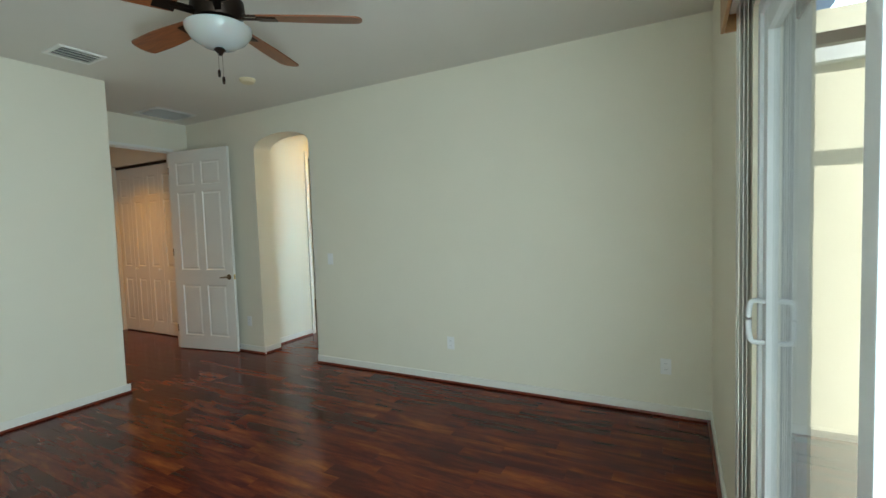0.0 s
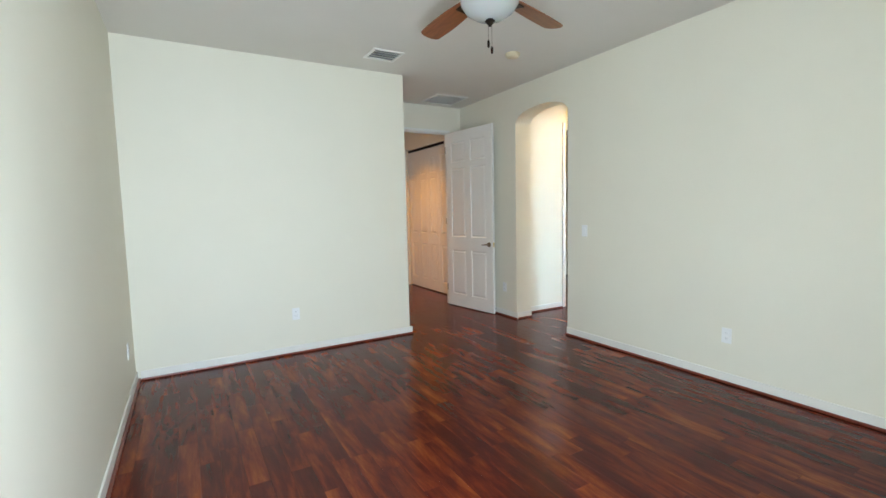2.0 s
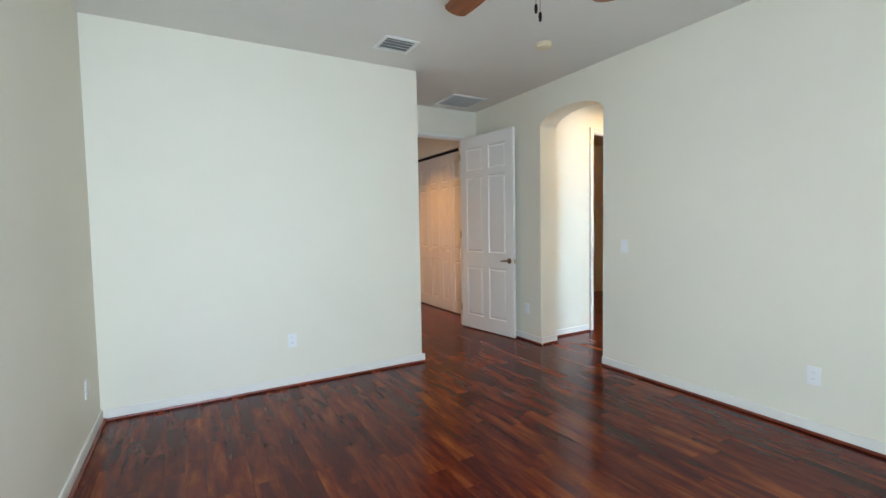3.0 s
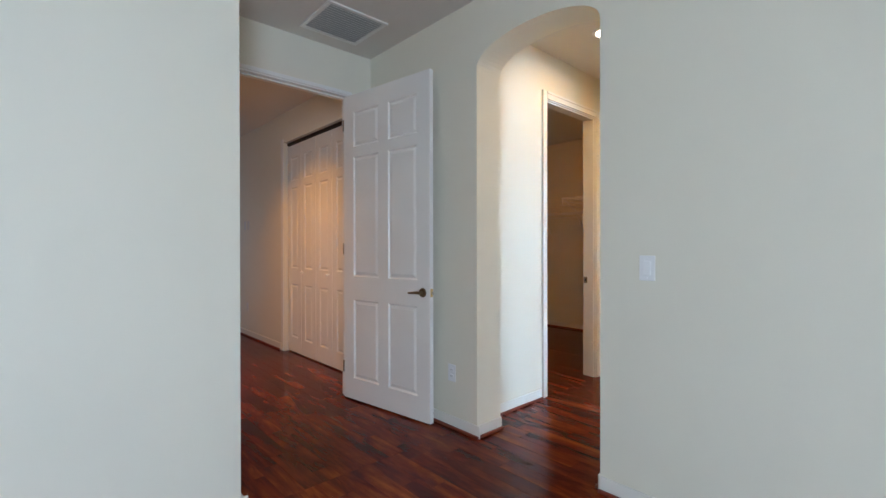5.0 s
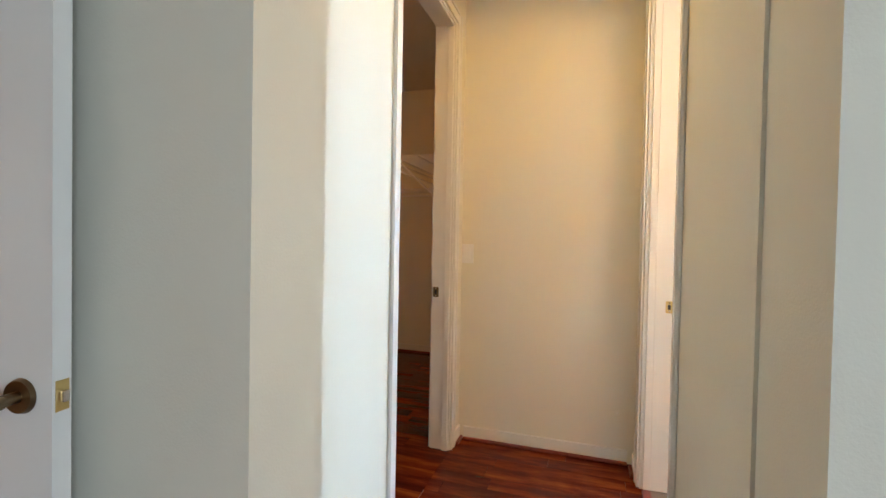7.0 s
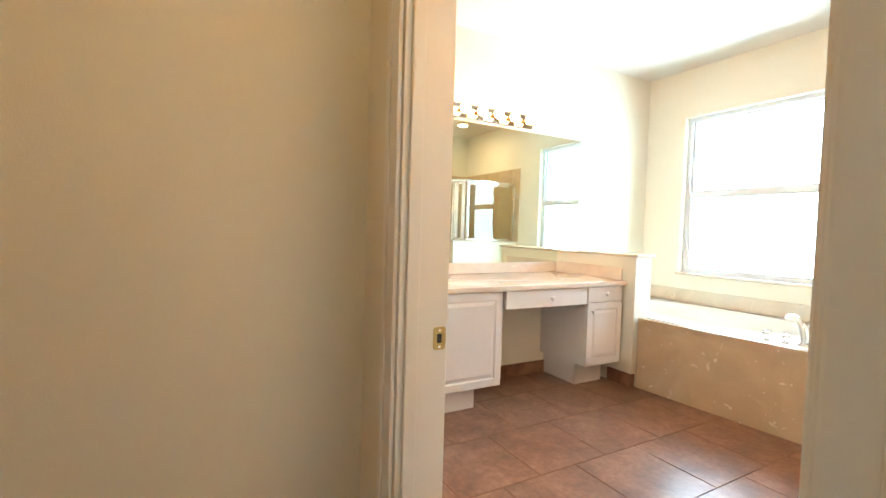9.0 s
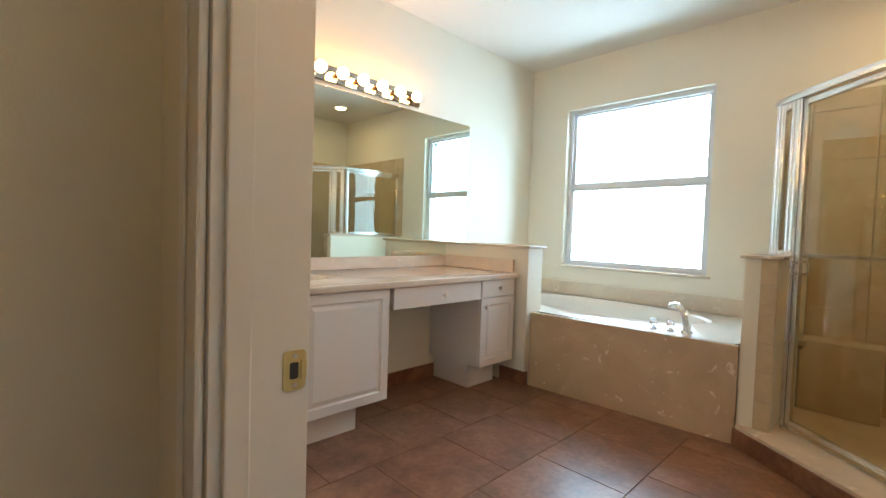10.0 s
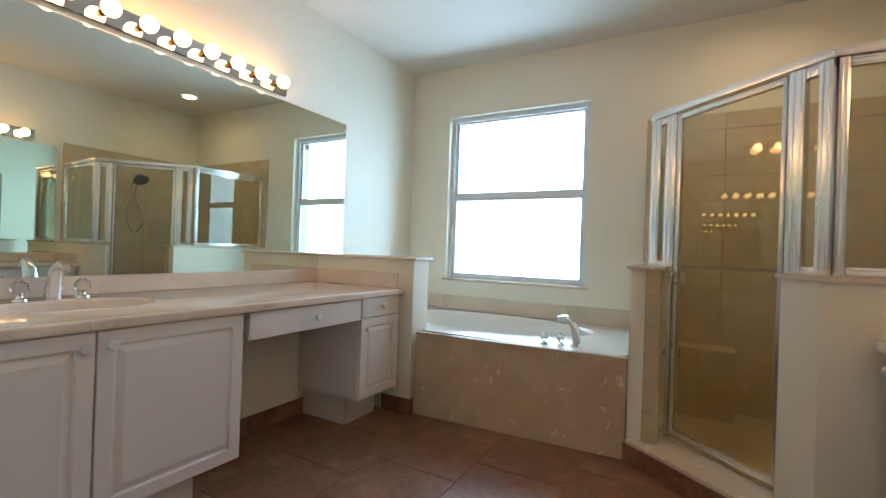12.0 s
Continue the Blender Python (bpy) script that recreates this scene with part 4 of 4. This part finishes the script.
f1 = bar(along(0.058), along(0.102), SHZ - 0.075, SHZ - 0.036, 0.028, name="rail")
bar(along(0.058), along(0.102), KT, KT + 0.03, 0.028, name="rail")
pane(along(0.058), along(0.102), KT + 0.03, SHZ - 0.075, f1)
bar(along(D1 + 0.006), along(0.814), KT, SHZ - 0.036, 0.034, name="post")
bar(along(D1 + 0.006), along(D1 + 0.026), 0.113, KT - 0.001, 0.034, name="post")
bar(along(CORNER), along(ln + 0.006), KT, SHZ - 0.036, 0.032, name="post")
f2 = bar(along(0.814), along(CORNER), SHZ - 0.085, SHZ - 0.036, 0.028, name="rail")
bar(along(0.814), along(CORNER), KT, KT + 0.03, 0.028, name="rail")
pane(along(0.814), along(CORNER), KT + 0.03, SHZ - 0.085, f2)
bar(along(D0), along(D1), 0.113, 0.135, 0.045, name="sill_track", ribs=False)
# fixed side panels
for p, q in (((A.x, YW + 0.002, 0), (A.x, A.y - 0.014, 0)), ((XB + 0.012, B.y, 0), (B.x - 0.012, B.y, 0))):
    p, q = Vector(p), Vector(q)
    u = (q - p).normalized()
    bar(p, p + u * 0.032, KT, SHZ - 0.036, 0.028, name="post")
    bar(q - u * 0.034, q, KT, SHZ - 0.036, 0.028, name="post")
    r = bar(p + u * 0.033, q - u * 0.035, SHZ - 0.075, SHZ - 0.036, 0.028, name="rail")
    bar(p + u * 0.033, q - u * 0.035, KT, KT + 0.035, 0.028, name="rail")
    pane(p + u * 0.033, q - u * 0.035, KT + 0.035, SHZ - 0.075, r)
# the hinged door
sd = bar(along(D0 + 0.002), along(D0 + 0.028), 0.15, SHZ - 0.046, 0.026, name="door_stile")
bar(along(D1 - 0.020), along(D1 - 0.002), 0.15, SHZ - 0.046, 0.026, name="door_stile")
bar(along(D0 + 0.028), along(D1 - 0.020), SHZ - 0.074, SHZ - 0.046, 0.026, name="door_rail")
bar(along(D0 + 0.028), along(D1 - 0.020), 0.15, 0.178, 0.026, name="door_rail")
pane(along(D0 + 0.028), along(D1 - 0.020), 0.178, SHZ - 0.074, sd)
part("latch", boxes((-0.006, 0.006, -0.007, 0.007, 0.605, 0.630), bevel=0.002), STEEL, enc, "small metal magnetic catch").matrix_basis = Matrix.Translation(along(D0 + 0.012) + Vector((0.684, 0.729, 0)) * 0.016)
hp = along(D0 + 0.022)
bm = bmesh.new()
for sgn in (1, -1):
    e = Vector((0.684, 0.729, 0)) * sgn
    pts = [hp + e * 0.013, hp + e * 0.042, hp + e * 0.042, hp + e * 0.013]
    zz = [0.955, 0.958, 1.012, 1.015]
    tube(bm, [(p.x, p.y, z) for p, z in zip(pts, zz)], 0.006, 10)
part("door_pull", bm, CHROME, enc, "small chrome pull handle", True)

head = thing("hand_shower", "dark hand shower on a hose over the shower wall", "shower head", (XB + 0.012, -0.62, 1.86))
part("arm", tube(bmesh.new(), [(0, 0, 0.0), (0.07, 0, 0.03), (0.14, 0, 0.0)], 0.010), CHROME, head, smooth=True)
part("spray_head", cyl(bmesh.new(), (0.14, 0, 0.01), (0.19, 0, -0.05), 0.030, 0.085), DARK, head, "dark round spray head", True)
part("hose", tube(bmesh.new(), [(0.13, 0, -0.02), (0.10, 0.02, -0.25), (0.09, -0.08, -0.55), (0.09, 0.02, -0.68), (0.08, 0.10, -0.5), (0.06, 0.04, -0.15), (0.02, 0.0, -0.02)], 0.007, 8), STEEL, head, "looped metal hose", True)
bench = thing("shower_bench", "low beige tiled corner bench in the shower", "bench")
part("seat", boxes((3.92, 4.318, YW + 0.012, -1.19, 0.031, 0.49), bevel=0.008), SHTILE, bench)
caddy = thing("soap_dish", "small wall soap dish inside the shower", "soap dish", (4.322, -0.62, 0.55))
part("dish", boxes((-0.09, 0.0, -0.07, 0.07, -0.012, 0.012), bevel=0.008), STEEL, caddy)

# ---- vanity ----
CX, CT = 5.885, 0.825


def raised_front(parent, name, y0, y1, z0, z1, mat=THERMO, raised=True):
    """A cabinet front facing -x with a routed raised field."""
    bm = bmesh.new()
    x1 = CX + 0.002
    x0 = CX - 0.018
    if not raised:
        box(bm, x0, x1, y0, y1, z0, z1, 0.004)
        return part(name, bm, mat, parent)
    st = 0.050
    d = [(0.0, x1), (0.0, x0 + 0.003), (0.003, x0), (st, x0), (st + 0.006, x0 + 0.007), (st + 0.012, x0 + 0.0075), (st + 0.034, x0 + 0.001)]
    rings = [[bm.verts.new(c) for c in ((xx, y0 + e, z0 + e), (xx, y1 - e, z0 + e), (xx, y1 - e, z1 - e), (xx, y0 + e, z1 - e))] for e, xx in d]
    for p, q in zip(rings, rings[1:]):
        for i in range(4):
            bm.faces.new((p[i], p[(i + 1) % 4], q[(i + 1) % 4], q[i]))
    bm.faces.new(rings[-1])
    bm.faces.new(list(reversed(rings[0])))
    return part(name, bm, mat, parent)


def knob(parent, y, z):
    return part("knob", lathe_x(CX - 0.018, y, z), THERMO, parent, "round white knob", True)


def lathe_x(x, y, z):
    bm = lathe(bmesh.new(), (0, 0, 0), [(0.0, 0.0), (0.008, 0.0), (0.007, 0.010), (0.016, 0.016), (0.018, 0.022), (0.014, 0.029), (0.0, 0.031)], 20)
    bmesh.ops.transform(bm, matrix=Matrix.Translation((x, y, z)) @ Matrix.Rotation(radians(-90), 4, "Y"), verts=bm.verts)
    return bm


c1 = thing("vanity_cabinet", "white raised-panel sink base cabinet under the counter", "cabinet")
part("body", boxes((CX + 0.003, XM - 0.001, 1.005, 2.195, 0.165, 0.786), bevel=0.001), THERMO, c1)
part("toe_kick", boxes((5.965, XM - 0.002, 1.15, 2.19, 0.002, 0.164)), THERMO, c1)
for y0, y1, ky in ((1.008, 1.548, 1.512), (1.554, 2.094, 1.590)):
    d1 = raised_front(c1, "door", y0, y1, 0.165, 0.785)
    knob(d1, ky, 0.735)
c2 = thing("drawer_unit", "white knee-space drawer under the counter", "drawer")
dr = raised_front(c2, "drawer_front", 0.232, 0.978, 0.662, 0.785, raised=False)
knob(dr, 0.585, 0.722)
part("box", boxes((CX + 0.003, 6.365, 0.24, 0.97, 0.675, 0.785)), THERMO, c2)
c3 = thing("vanity_cabinet", "narrow white cabinet with one drawer and door", "cabinet")
part("body", boxes((CX + 0.003, XM - 0.001, -0.16, 0.222, 0.185, 0.786), bevel=0.001), THERMO, c3)
KX = 6.37
structure("wall_knee", boxes((KX, XM - 0.002, 0.224, 1.003, 0, 0.784)), WALL, "cream wall set forward in the vanity knee space", "wall")
structure("wall_knee_foot", boxes((KX, XM - 0.003, 0.180, 0.2235, 0, 0.183), (KX, XM - 0.003, 1.0035, 1.148, 0, 0.163)), WALL, "cream wall foot beside the cabinet plinths", "wall")
part("toe_kick", boxes((6.012, XM - 0.002, -0.11, 0.178, 0.002, 0.184)), THERMO, c3)
d3 = raised_front(c3, "drawer_front", -0.155, 0.220, 0.672, 0.785, raised=False)
knob(d3, 0.03, 0.730)
d4 = raised_front(c3, "door", -0.155, 0.220, 0.185, 0.665)
knob(d4, 0.180, 0.605)


def counter_mesh(x0, x1, y0, y1, cx, cy, rx, ry):
    """Slab with an oval hole and a sunk integral bowl."""
    bm = bmesh.new()
    n = 56
    outer, top = [], []
    for k in range(n):
        a = 2 * math.pi * k / n
        c, s = math.cos(a), math.sin(a)
        t = min((x1 - cx) / c if c > 1e-6 else 9, (x0 - cx) / c if c < -1e-6 else 9, (y1 - cy) / s if s > 1e-6 else 9, (y0 - cy) / s if s < -1e-6 else 9)
        outer.append((cx + c * t, cy + s * t))
    # make sure that the corners are in the outline
    for qx, qy in ((x0, y0), (x0, y1), (x1, y0), (x1, y1)):
        i = min(range(n), key=lambda j: (outer[j][0] - qx) ** 2 + (outer[j][1] - qy) ** 2)
        outer[i] = (qx, qy)
    rings = [[bm.verts.new((x, y, CT)) for x, y in outer]]
    for s, z in ((1.10, 0.0), (1.04, 0.004), (1.0, 0.0), (0.97, -0.012), (0.88, -0.06), (0.70, -0.105), (0.4, -0.122), (0.06, -0.125)):
        rings.append([bm.verts.new((cx + rx * s * math.cos(2 * math.pi * k / n), cy + ry * s * math.sin(2 * math.pi * k / n), CT + z)) for k in range(n)])
    for a, b in zip(rings, rings[1:]):
        for k in range(n):
            j = (k + 1) % n
            bm.faces.new((a[k], a[j], b[j], b[k]))
    bm.faces.new(rings[-1])
    return bm


ct = thing("countertop", "glossy cream marble vanity top with integral oval sink", "countertop")
part("top_and_bowl", counter_mesh(5.875, XM - 0.002, -0.183, 2.205, 6.27, 1.46, 0.195, 0.27), COUNTER, ct, smooth=True)
bm = bmesh.new()
box(bm, 5.853, 5.876, -0.183, 2.205, 0.788, CT + 0.002, 0.010, 4)
part("front_edge", bm, COUNTER, ct, "rounded front edge", True)
part("underside", boxes((5.877, XM - 0.002, -0.183, 0.98, 0.788, 0.80)), COUNTER, ct)
part("backsplash", boxes((XM - 0.020, XM - 0.001, -0.183, 2.205, CT + 0.001, 0.912), bevel=0.004), COUNTER, ct)
part("side_splash", boxes((5.90, XM - 0.021, -0.184, -0.165, CT + 0.001, 0.925), bevel=0.004), COUNTER, ct)
part("drain", lathe(bmesh.new(), (6.27, 1.46, CT - 0.1245), [(0.0, 0.001), (0.020, 0.001), (0.022, 0.0)], 20), CHROME, ct)


def sink_faucet(x, y, z, rz, label):
    ob = thing("sink_faucet", label, "faucet", (x, y, z), rz)
    part("spout", tube(bmesh.new(), [(0, 0, 0), (-0.012, 0, 0.06), (-0.030, 0, 0.115), (-0.065, 0, 0.145), (-0.120, 0, 0.138)], 0.034, 16, 0.016), CHROME, ob, smooth=True)
    part("flange", lathe(bmesh.new(), (0, 0, 0), [(0.0, 0.001), (0.03, 0.001), (0.027, 0.008), (0.0, 0.009)], 24), CHROME, ob, smooth=True)
    crystal_knob(ob, 0, -0.105, 0.001, 1.25)
    crystal_knob(ob, 0, 0.105, 0.001, 1.25)
    return ob


sink_faucet(6.53, 1.44, CT, 0, "chrome sink faucet with two clear crystal knobs")

mir = thing("mirror", "large frameless wall mirror above the vanity top", "mirror")
part("glass", boxes((XM - 0.007, XM - 0.001, -0.438, 2.20, 0.914, 2.068)), MIRROR, mir)


def light_bar(x, sgn, y0, y1, n, first, step, z, label):
    ob = thing("vanity_light", label, "wall light")
    xa, xb = sorted((x, x + sgn * 0.032))
    part("back_plate", boxes((xa, xb, y0, y1, z - 0.055, z + 0.055), bevel=0.006), BARPLATE, ob, "polished metal back plate")
    for i in range(n):
        y = first + i * step
        s = part("socket", cyl(bmesh.new(), (x + sgn * 0.032, y, z), (x + sgn * 0.072, y, z), 0.019, 0.016), BRONZE, ob, "bronze bulb socket", True)
        part("bulb", ball(bmesh.new(), (x + sgn * 0.108, y, z), 0.040), BULB, s, "lit white globe bulb", True)
    return ob


light_bar(XM - 0.001, -1, 0.185, 1.54, 8, 0.283, 0.163, 2.145, "lit eight-globe vanity light bar over the mirror")

# second vanity on the opposite wall
c5 = thing("vanity_cabinet", "white cabinet of the second vanity beside the shower", "cabinet")
part("body", boxes((XB + 0.001, 3.56, 0.135, 2.19, 0.165, 0.786), bevel=0.001), THERMO, c5)
part("toe_kick", boxes((XB + 0.001, 3.48, 0.135, 2.19, 0.002, 0.164)), THERMO, c5)
for y0, y1 in ((0.15, 0.81), (0.82, 1.48), (1.49, 2.15)):
    d5 = part("door", boxes((3.561, 3.579, y0, y1, 0.17, 0.78), bevel=0.004), THERMO, c5)
    part("knob", ball(bmesh.new(), (3.597, y0 + 0.05, 0.73), 0.017), THERMO, d5, "round white knob", True)
ct2 = thing("countertop", "cream marble top of the second vanity", "countertop")
part("top", boxes((XB + 0.001, 3.612, 0.123, 2.205, 0.788, CT), bevel=0.010), COUNTER, ct2)
part("backsplash", boxes((XB + 0.001, XB + 0.02, 0.123, 2.205, CT + 0.001, 0.912), bevel=0.004), COUNTER, ct2)
part("side_splash", boxes((XB + 0.021, 3.56, 0.122, 0.140, CT + 0.001, 0.925), bevel=0.004), COUNTER, ct2)
sink_faucet(3.13, 1.25, CT, 180, "chrome faucet with crystal knobs on the second vanity")
mir2 = thing("mirror", "frameless wall mirror above the second vanity", "mirror")
part("glass", boxes((XB + 0.001, XB + 0.007, 0.137, 2.18, 0.914, 2.068)), MIRROR, mir2)
light_bar(XB + 0.001, 1, 0.34, 1.695, 8, 0.44, 0.163, 2.145, "lit eight-globe light bar over the second mirror")


# ---- tiles and planks, last ----
def tile_mesh(name, w, h, t, mat, b=0.003):
    """A tile with chamfered edges, lying in the plane z, from 0,0 to w,h."""
    bm = bmesh.new()
    lo = [bm.verts.new(c) for c in ((0, 0, 0), (w, 0, 0), (w, h, 0), (0, h, 0))]
    mi = [bm.verts.new(c) for c in ((0, 0, t - b), (w, 0, t - b), (w, h, t - b), (0, h, t - b))]
    hi = [bm.verts.new(c) for c in ((b, b, t), (w - b, b, t), (w - b, h - b, t), (b, h - b, t))]
    for p, q in ((lo, mi), (mi, hi)):
        for i in range(4):
            j = (i + 1) % 4
            bm.faces.new((p[i], p[j], q[j], q[i]))
    bm.faces.new(hi)
    return mesh_of(name, bm, mat)


# bathroom floor
bf = structure("floor_bath", boxes((XB, XM, YW, YBN, -0.011, -0.0035), (3.672, 4.523, YBN, YV - 0.03, -0.011, -0.0035)), GROUT, "brown porcelain tile floor with pale grout", "floor")
cache = {}


def lay(parent, name, x, y, w, h, mat, mtx, t=0.0035, b=0.0012, up=-0.0035):
    key = (name, round(w, 3), round(h, 3))
    if key not in cache:
        cache[key] = tile_mesh(name, w, h, t, mat, b)
    ob = new(name, cache[key])
    ob.parent = parent
    ob.matrix_local = mtx @ Matrix.Translation((x, y, up))
    return ob


TS, G = 0.456, 0.004
for i in range(-5, 4):
    x0 = 5.13 + i * TS
    shift = 0.62 if i % 2 else 0.848
    for j in range(-6, 7):
        y0 = shift + (j - 2) * TS
        a, b = max(x0, XB), min(x0 + TS - G, XM)
        lim = YV - 0.03 if (a > 3.60 and b < 4.53) else YBN
        c, e = max(y0, YW), min(y0 + TS - G, lim)
        if b - a > 0.02 and e - c > 0.02:
            lay(bf, "tile", a, c, b - a, e - c, TILE, Matrix.Identity(4))
structure("door_threshold", boxes((3.683, 4.505, YV - 0.05, YV - 0.012, -0.010, 0.006), bevel=0.003), QROUND, "dark cherry threshold strip at the bathroom door", "trim")

# brown tile base in the bathroom
def tile_base(rows):
    ob = thing("baseboard", "brown porcelain tile base along the bathroom floor", "baseboard", kind="structure")
    for r in rows:
        part("tile", boxes((*r, 0.001, 0.105), bevel=0.002), TILE, ob)


tile_base([(KX - 0.011, KX - 0.001, 0.18, 0.58), (KX - 0.011, KX - 0.001, 0.583, 1.148), (PX, 6.0, PY1 + 0.001, PY1 + 0.011), (PX - 0.011, PX - 0.001, -0.215, PY1 + 0.011)])
kb = thing("baseboard", "brown porcelain tile base under the shower curb", "baseboard", kind="structure")
part("tile", prism(bmesh.new(), [(4.486, -0.300), (4.476, -0.300), (3.897, 0.147), (3.903, 0.155)], 0.001, 0.098), TILE, kb)
part("tile", prism(bmesh.new(), [(3.884, 0.045), (3.772, 0.131), (3.60, 0.131), (3.60, 0.121), (3.768, 0.121), (3.876, 0.035)], 0.001, 0.098), TILE, kb)

# shower wall tiles, each proud of its grout bed
ST = 0.33
sw = structure("shower_tile_west", boxes((XB + 0.0005, XB + 0.004, YW, 0.08, 0.0, 2.13)), SHGROUT, "beige tiled shower wall", "wall")
mw = Matrix(((0, 0, 1, XB + 0.004), (1, 0, 0, 0), (0, 1, 0, 0), (0, 0, 0, 1)))
for i in range(5):
    for j in range(7):
        y0, z0 = YW + 0.008 + i * ST, 0.032 + j * ST
        w, h = min(ST - 0.004, 0.078 - y0), min(ST - 0.004, 2.13 - z0)
        if w > 0.02 and h > 0.02:
            lay(sw, "tile", y0, z0, w, h, SHTILE, mw, 0.006, 0.0015, 0.0)
sn = structure("shower_tile_south", boxes((XB + 0.011, 4.515, YW + 0.0005, YW + 0.004, KZ + 0.02, 2.13), (XB + 0.011, 4.323, YW + 0.0005, YW + 0.004, 0.0, KZ + 0.018)), SHGROUT, "beige tiled shower wall under the ceiling line", "wall")
ms = Matrix(((1, 0, 0, 0), (0, 0, 1, YW + 0.004), (0, 1, 0, 0), (0, 0, 0, 1)))
for i in range(5):
    for j in range(7):
        x0, z0 = XB + 0.013 + i * ST, 0.032 + j * ST
        lim = 4.515 if z0 > KZ - 0.05 else 4.32
        if z0 > KZ - 0.05:
            z0 = max(z0, KZ + 0.021)
        w, h = min(ST - 0.004, lim - x0), min(ST - 0.004, 2.13 - z0)
        if w > 0.02 and h > 0.02:
            lay(sn, "tile", x0, z0, w, h, SHTILE, ms, 0.006, 0.0015, 0.0)
# narrow tiles on the end of the low shower wall
se = structure("shower_tile_end", prism(bmesh.new(), [(4.326, -0.3245), (4.40, -0.3245), (4.40, -0.322), (4.326, -0.322)], 0.113, KZ), SHGROUT, "beige tiled end of the low shower wall", "wall")
me_ = Matrix(((1, 0, 0, 0), (0, 0, 1, -0.322), (0, 1, 0, 0), (0, 0, 0, 1)))
for j in range(6):
    z0 = 0.115 + j * 0.155
    lay(se, "tile", 4.327, z0, 0.071, min(0.151, KZ - 0.003 - z0), SHTILE, me_, 0.004, 0.0012, 0.0)

# wood floor: planks run along y
wf = structure("floor_wood", boxes((XL, 2.90, YS - 0.02, 12.1, -0.0115, -0.004), (2.90, 6.6, YV - 0.03, 5.5, -0.0115, -0.004), (-0.6, XL + 0.05, 7.1, 12.1, -0.0115, -0.004), (2.90, 4.2, 9.0, 12.1, -0.0115, -0.004)), QROUND, "dark red-brown glossy laminate floor", "floor")
PW, PL = 0.104, 0.66
rng = random.Random(7)
count = 0
rest = []
regions = [(XL, XA, YS, YB), (1.385, XA, YB, YD + 0.12), (1.0, 2.90, YD + 0.12, 12.1), (XA, 3.60, 2.345, 3.19), (3.0, XV, YV - 0.03, YC0), (3.70, 6.6, YC0, 5.5)]
for ri, (x0, x1, y0, y1) in enumerate(regions):
    i = 0
    x = x0
    while x < x1 - 0.004:
        w = min(PW, x1 - x)
        y = y0 - rng.random() * PL
        while y < y1:
            L = PL
            a, b = max(y, y0), min(y + L, y1)
            if b - a > 0.01 and not (ri == 4 and x + w < 3.60 and a > 9):
                if ri == 0 and count < 290:
                    lay(wf, "plank", x, a, w - 0.0006, b - a - 0.0006, FLOOR, Matrix.Identity(4), 0.004, 0.0005, -0.004)
                    count += 1
                else:
                    rest.append((x, a, w - 0.0006, b - a - 0.0006, 0.0004 * (ri in (3, 4, 5)) * (ri - 2)))
            y += L
        x += PW
verts, faces = [], []
for x, y, w, h, dz in rest:
    n0 = len(verts)
    z = 0.0 - dz
    e = 0.0005
    verts += [(x, y, -0.004), (x + w, y, -0.004), (x + w, y + h, -0.004), (x, y + h, -0.004), (x + e, y + e, z), (x + w - e, y + e, z), (x + w - e, y + h - e, z), (x + e, y + h - e, z)]
    faces += [(n0 + 4, n0 + 5, n0 + 6, n0 + 7), (n0, n0 + 1, n0 + 5, n0 + 4), (n0 + 1, n0 + 2, n0 + 6, n0 + 5), (n0 + 2, n0 + 3, n0 + 7, n0 + 6), (n0 + 3, n0, n0 + 4, n0 + 7)]
me = bpy.data.meshes.new("planks")
me.from_pydata(verts, [], faces)
me.materials.append(FLOOR)
pk = tagged(new("planks", me), "dark red-brown laminate planks", kind="stuff")
pk.parent = wf
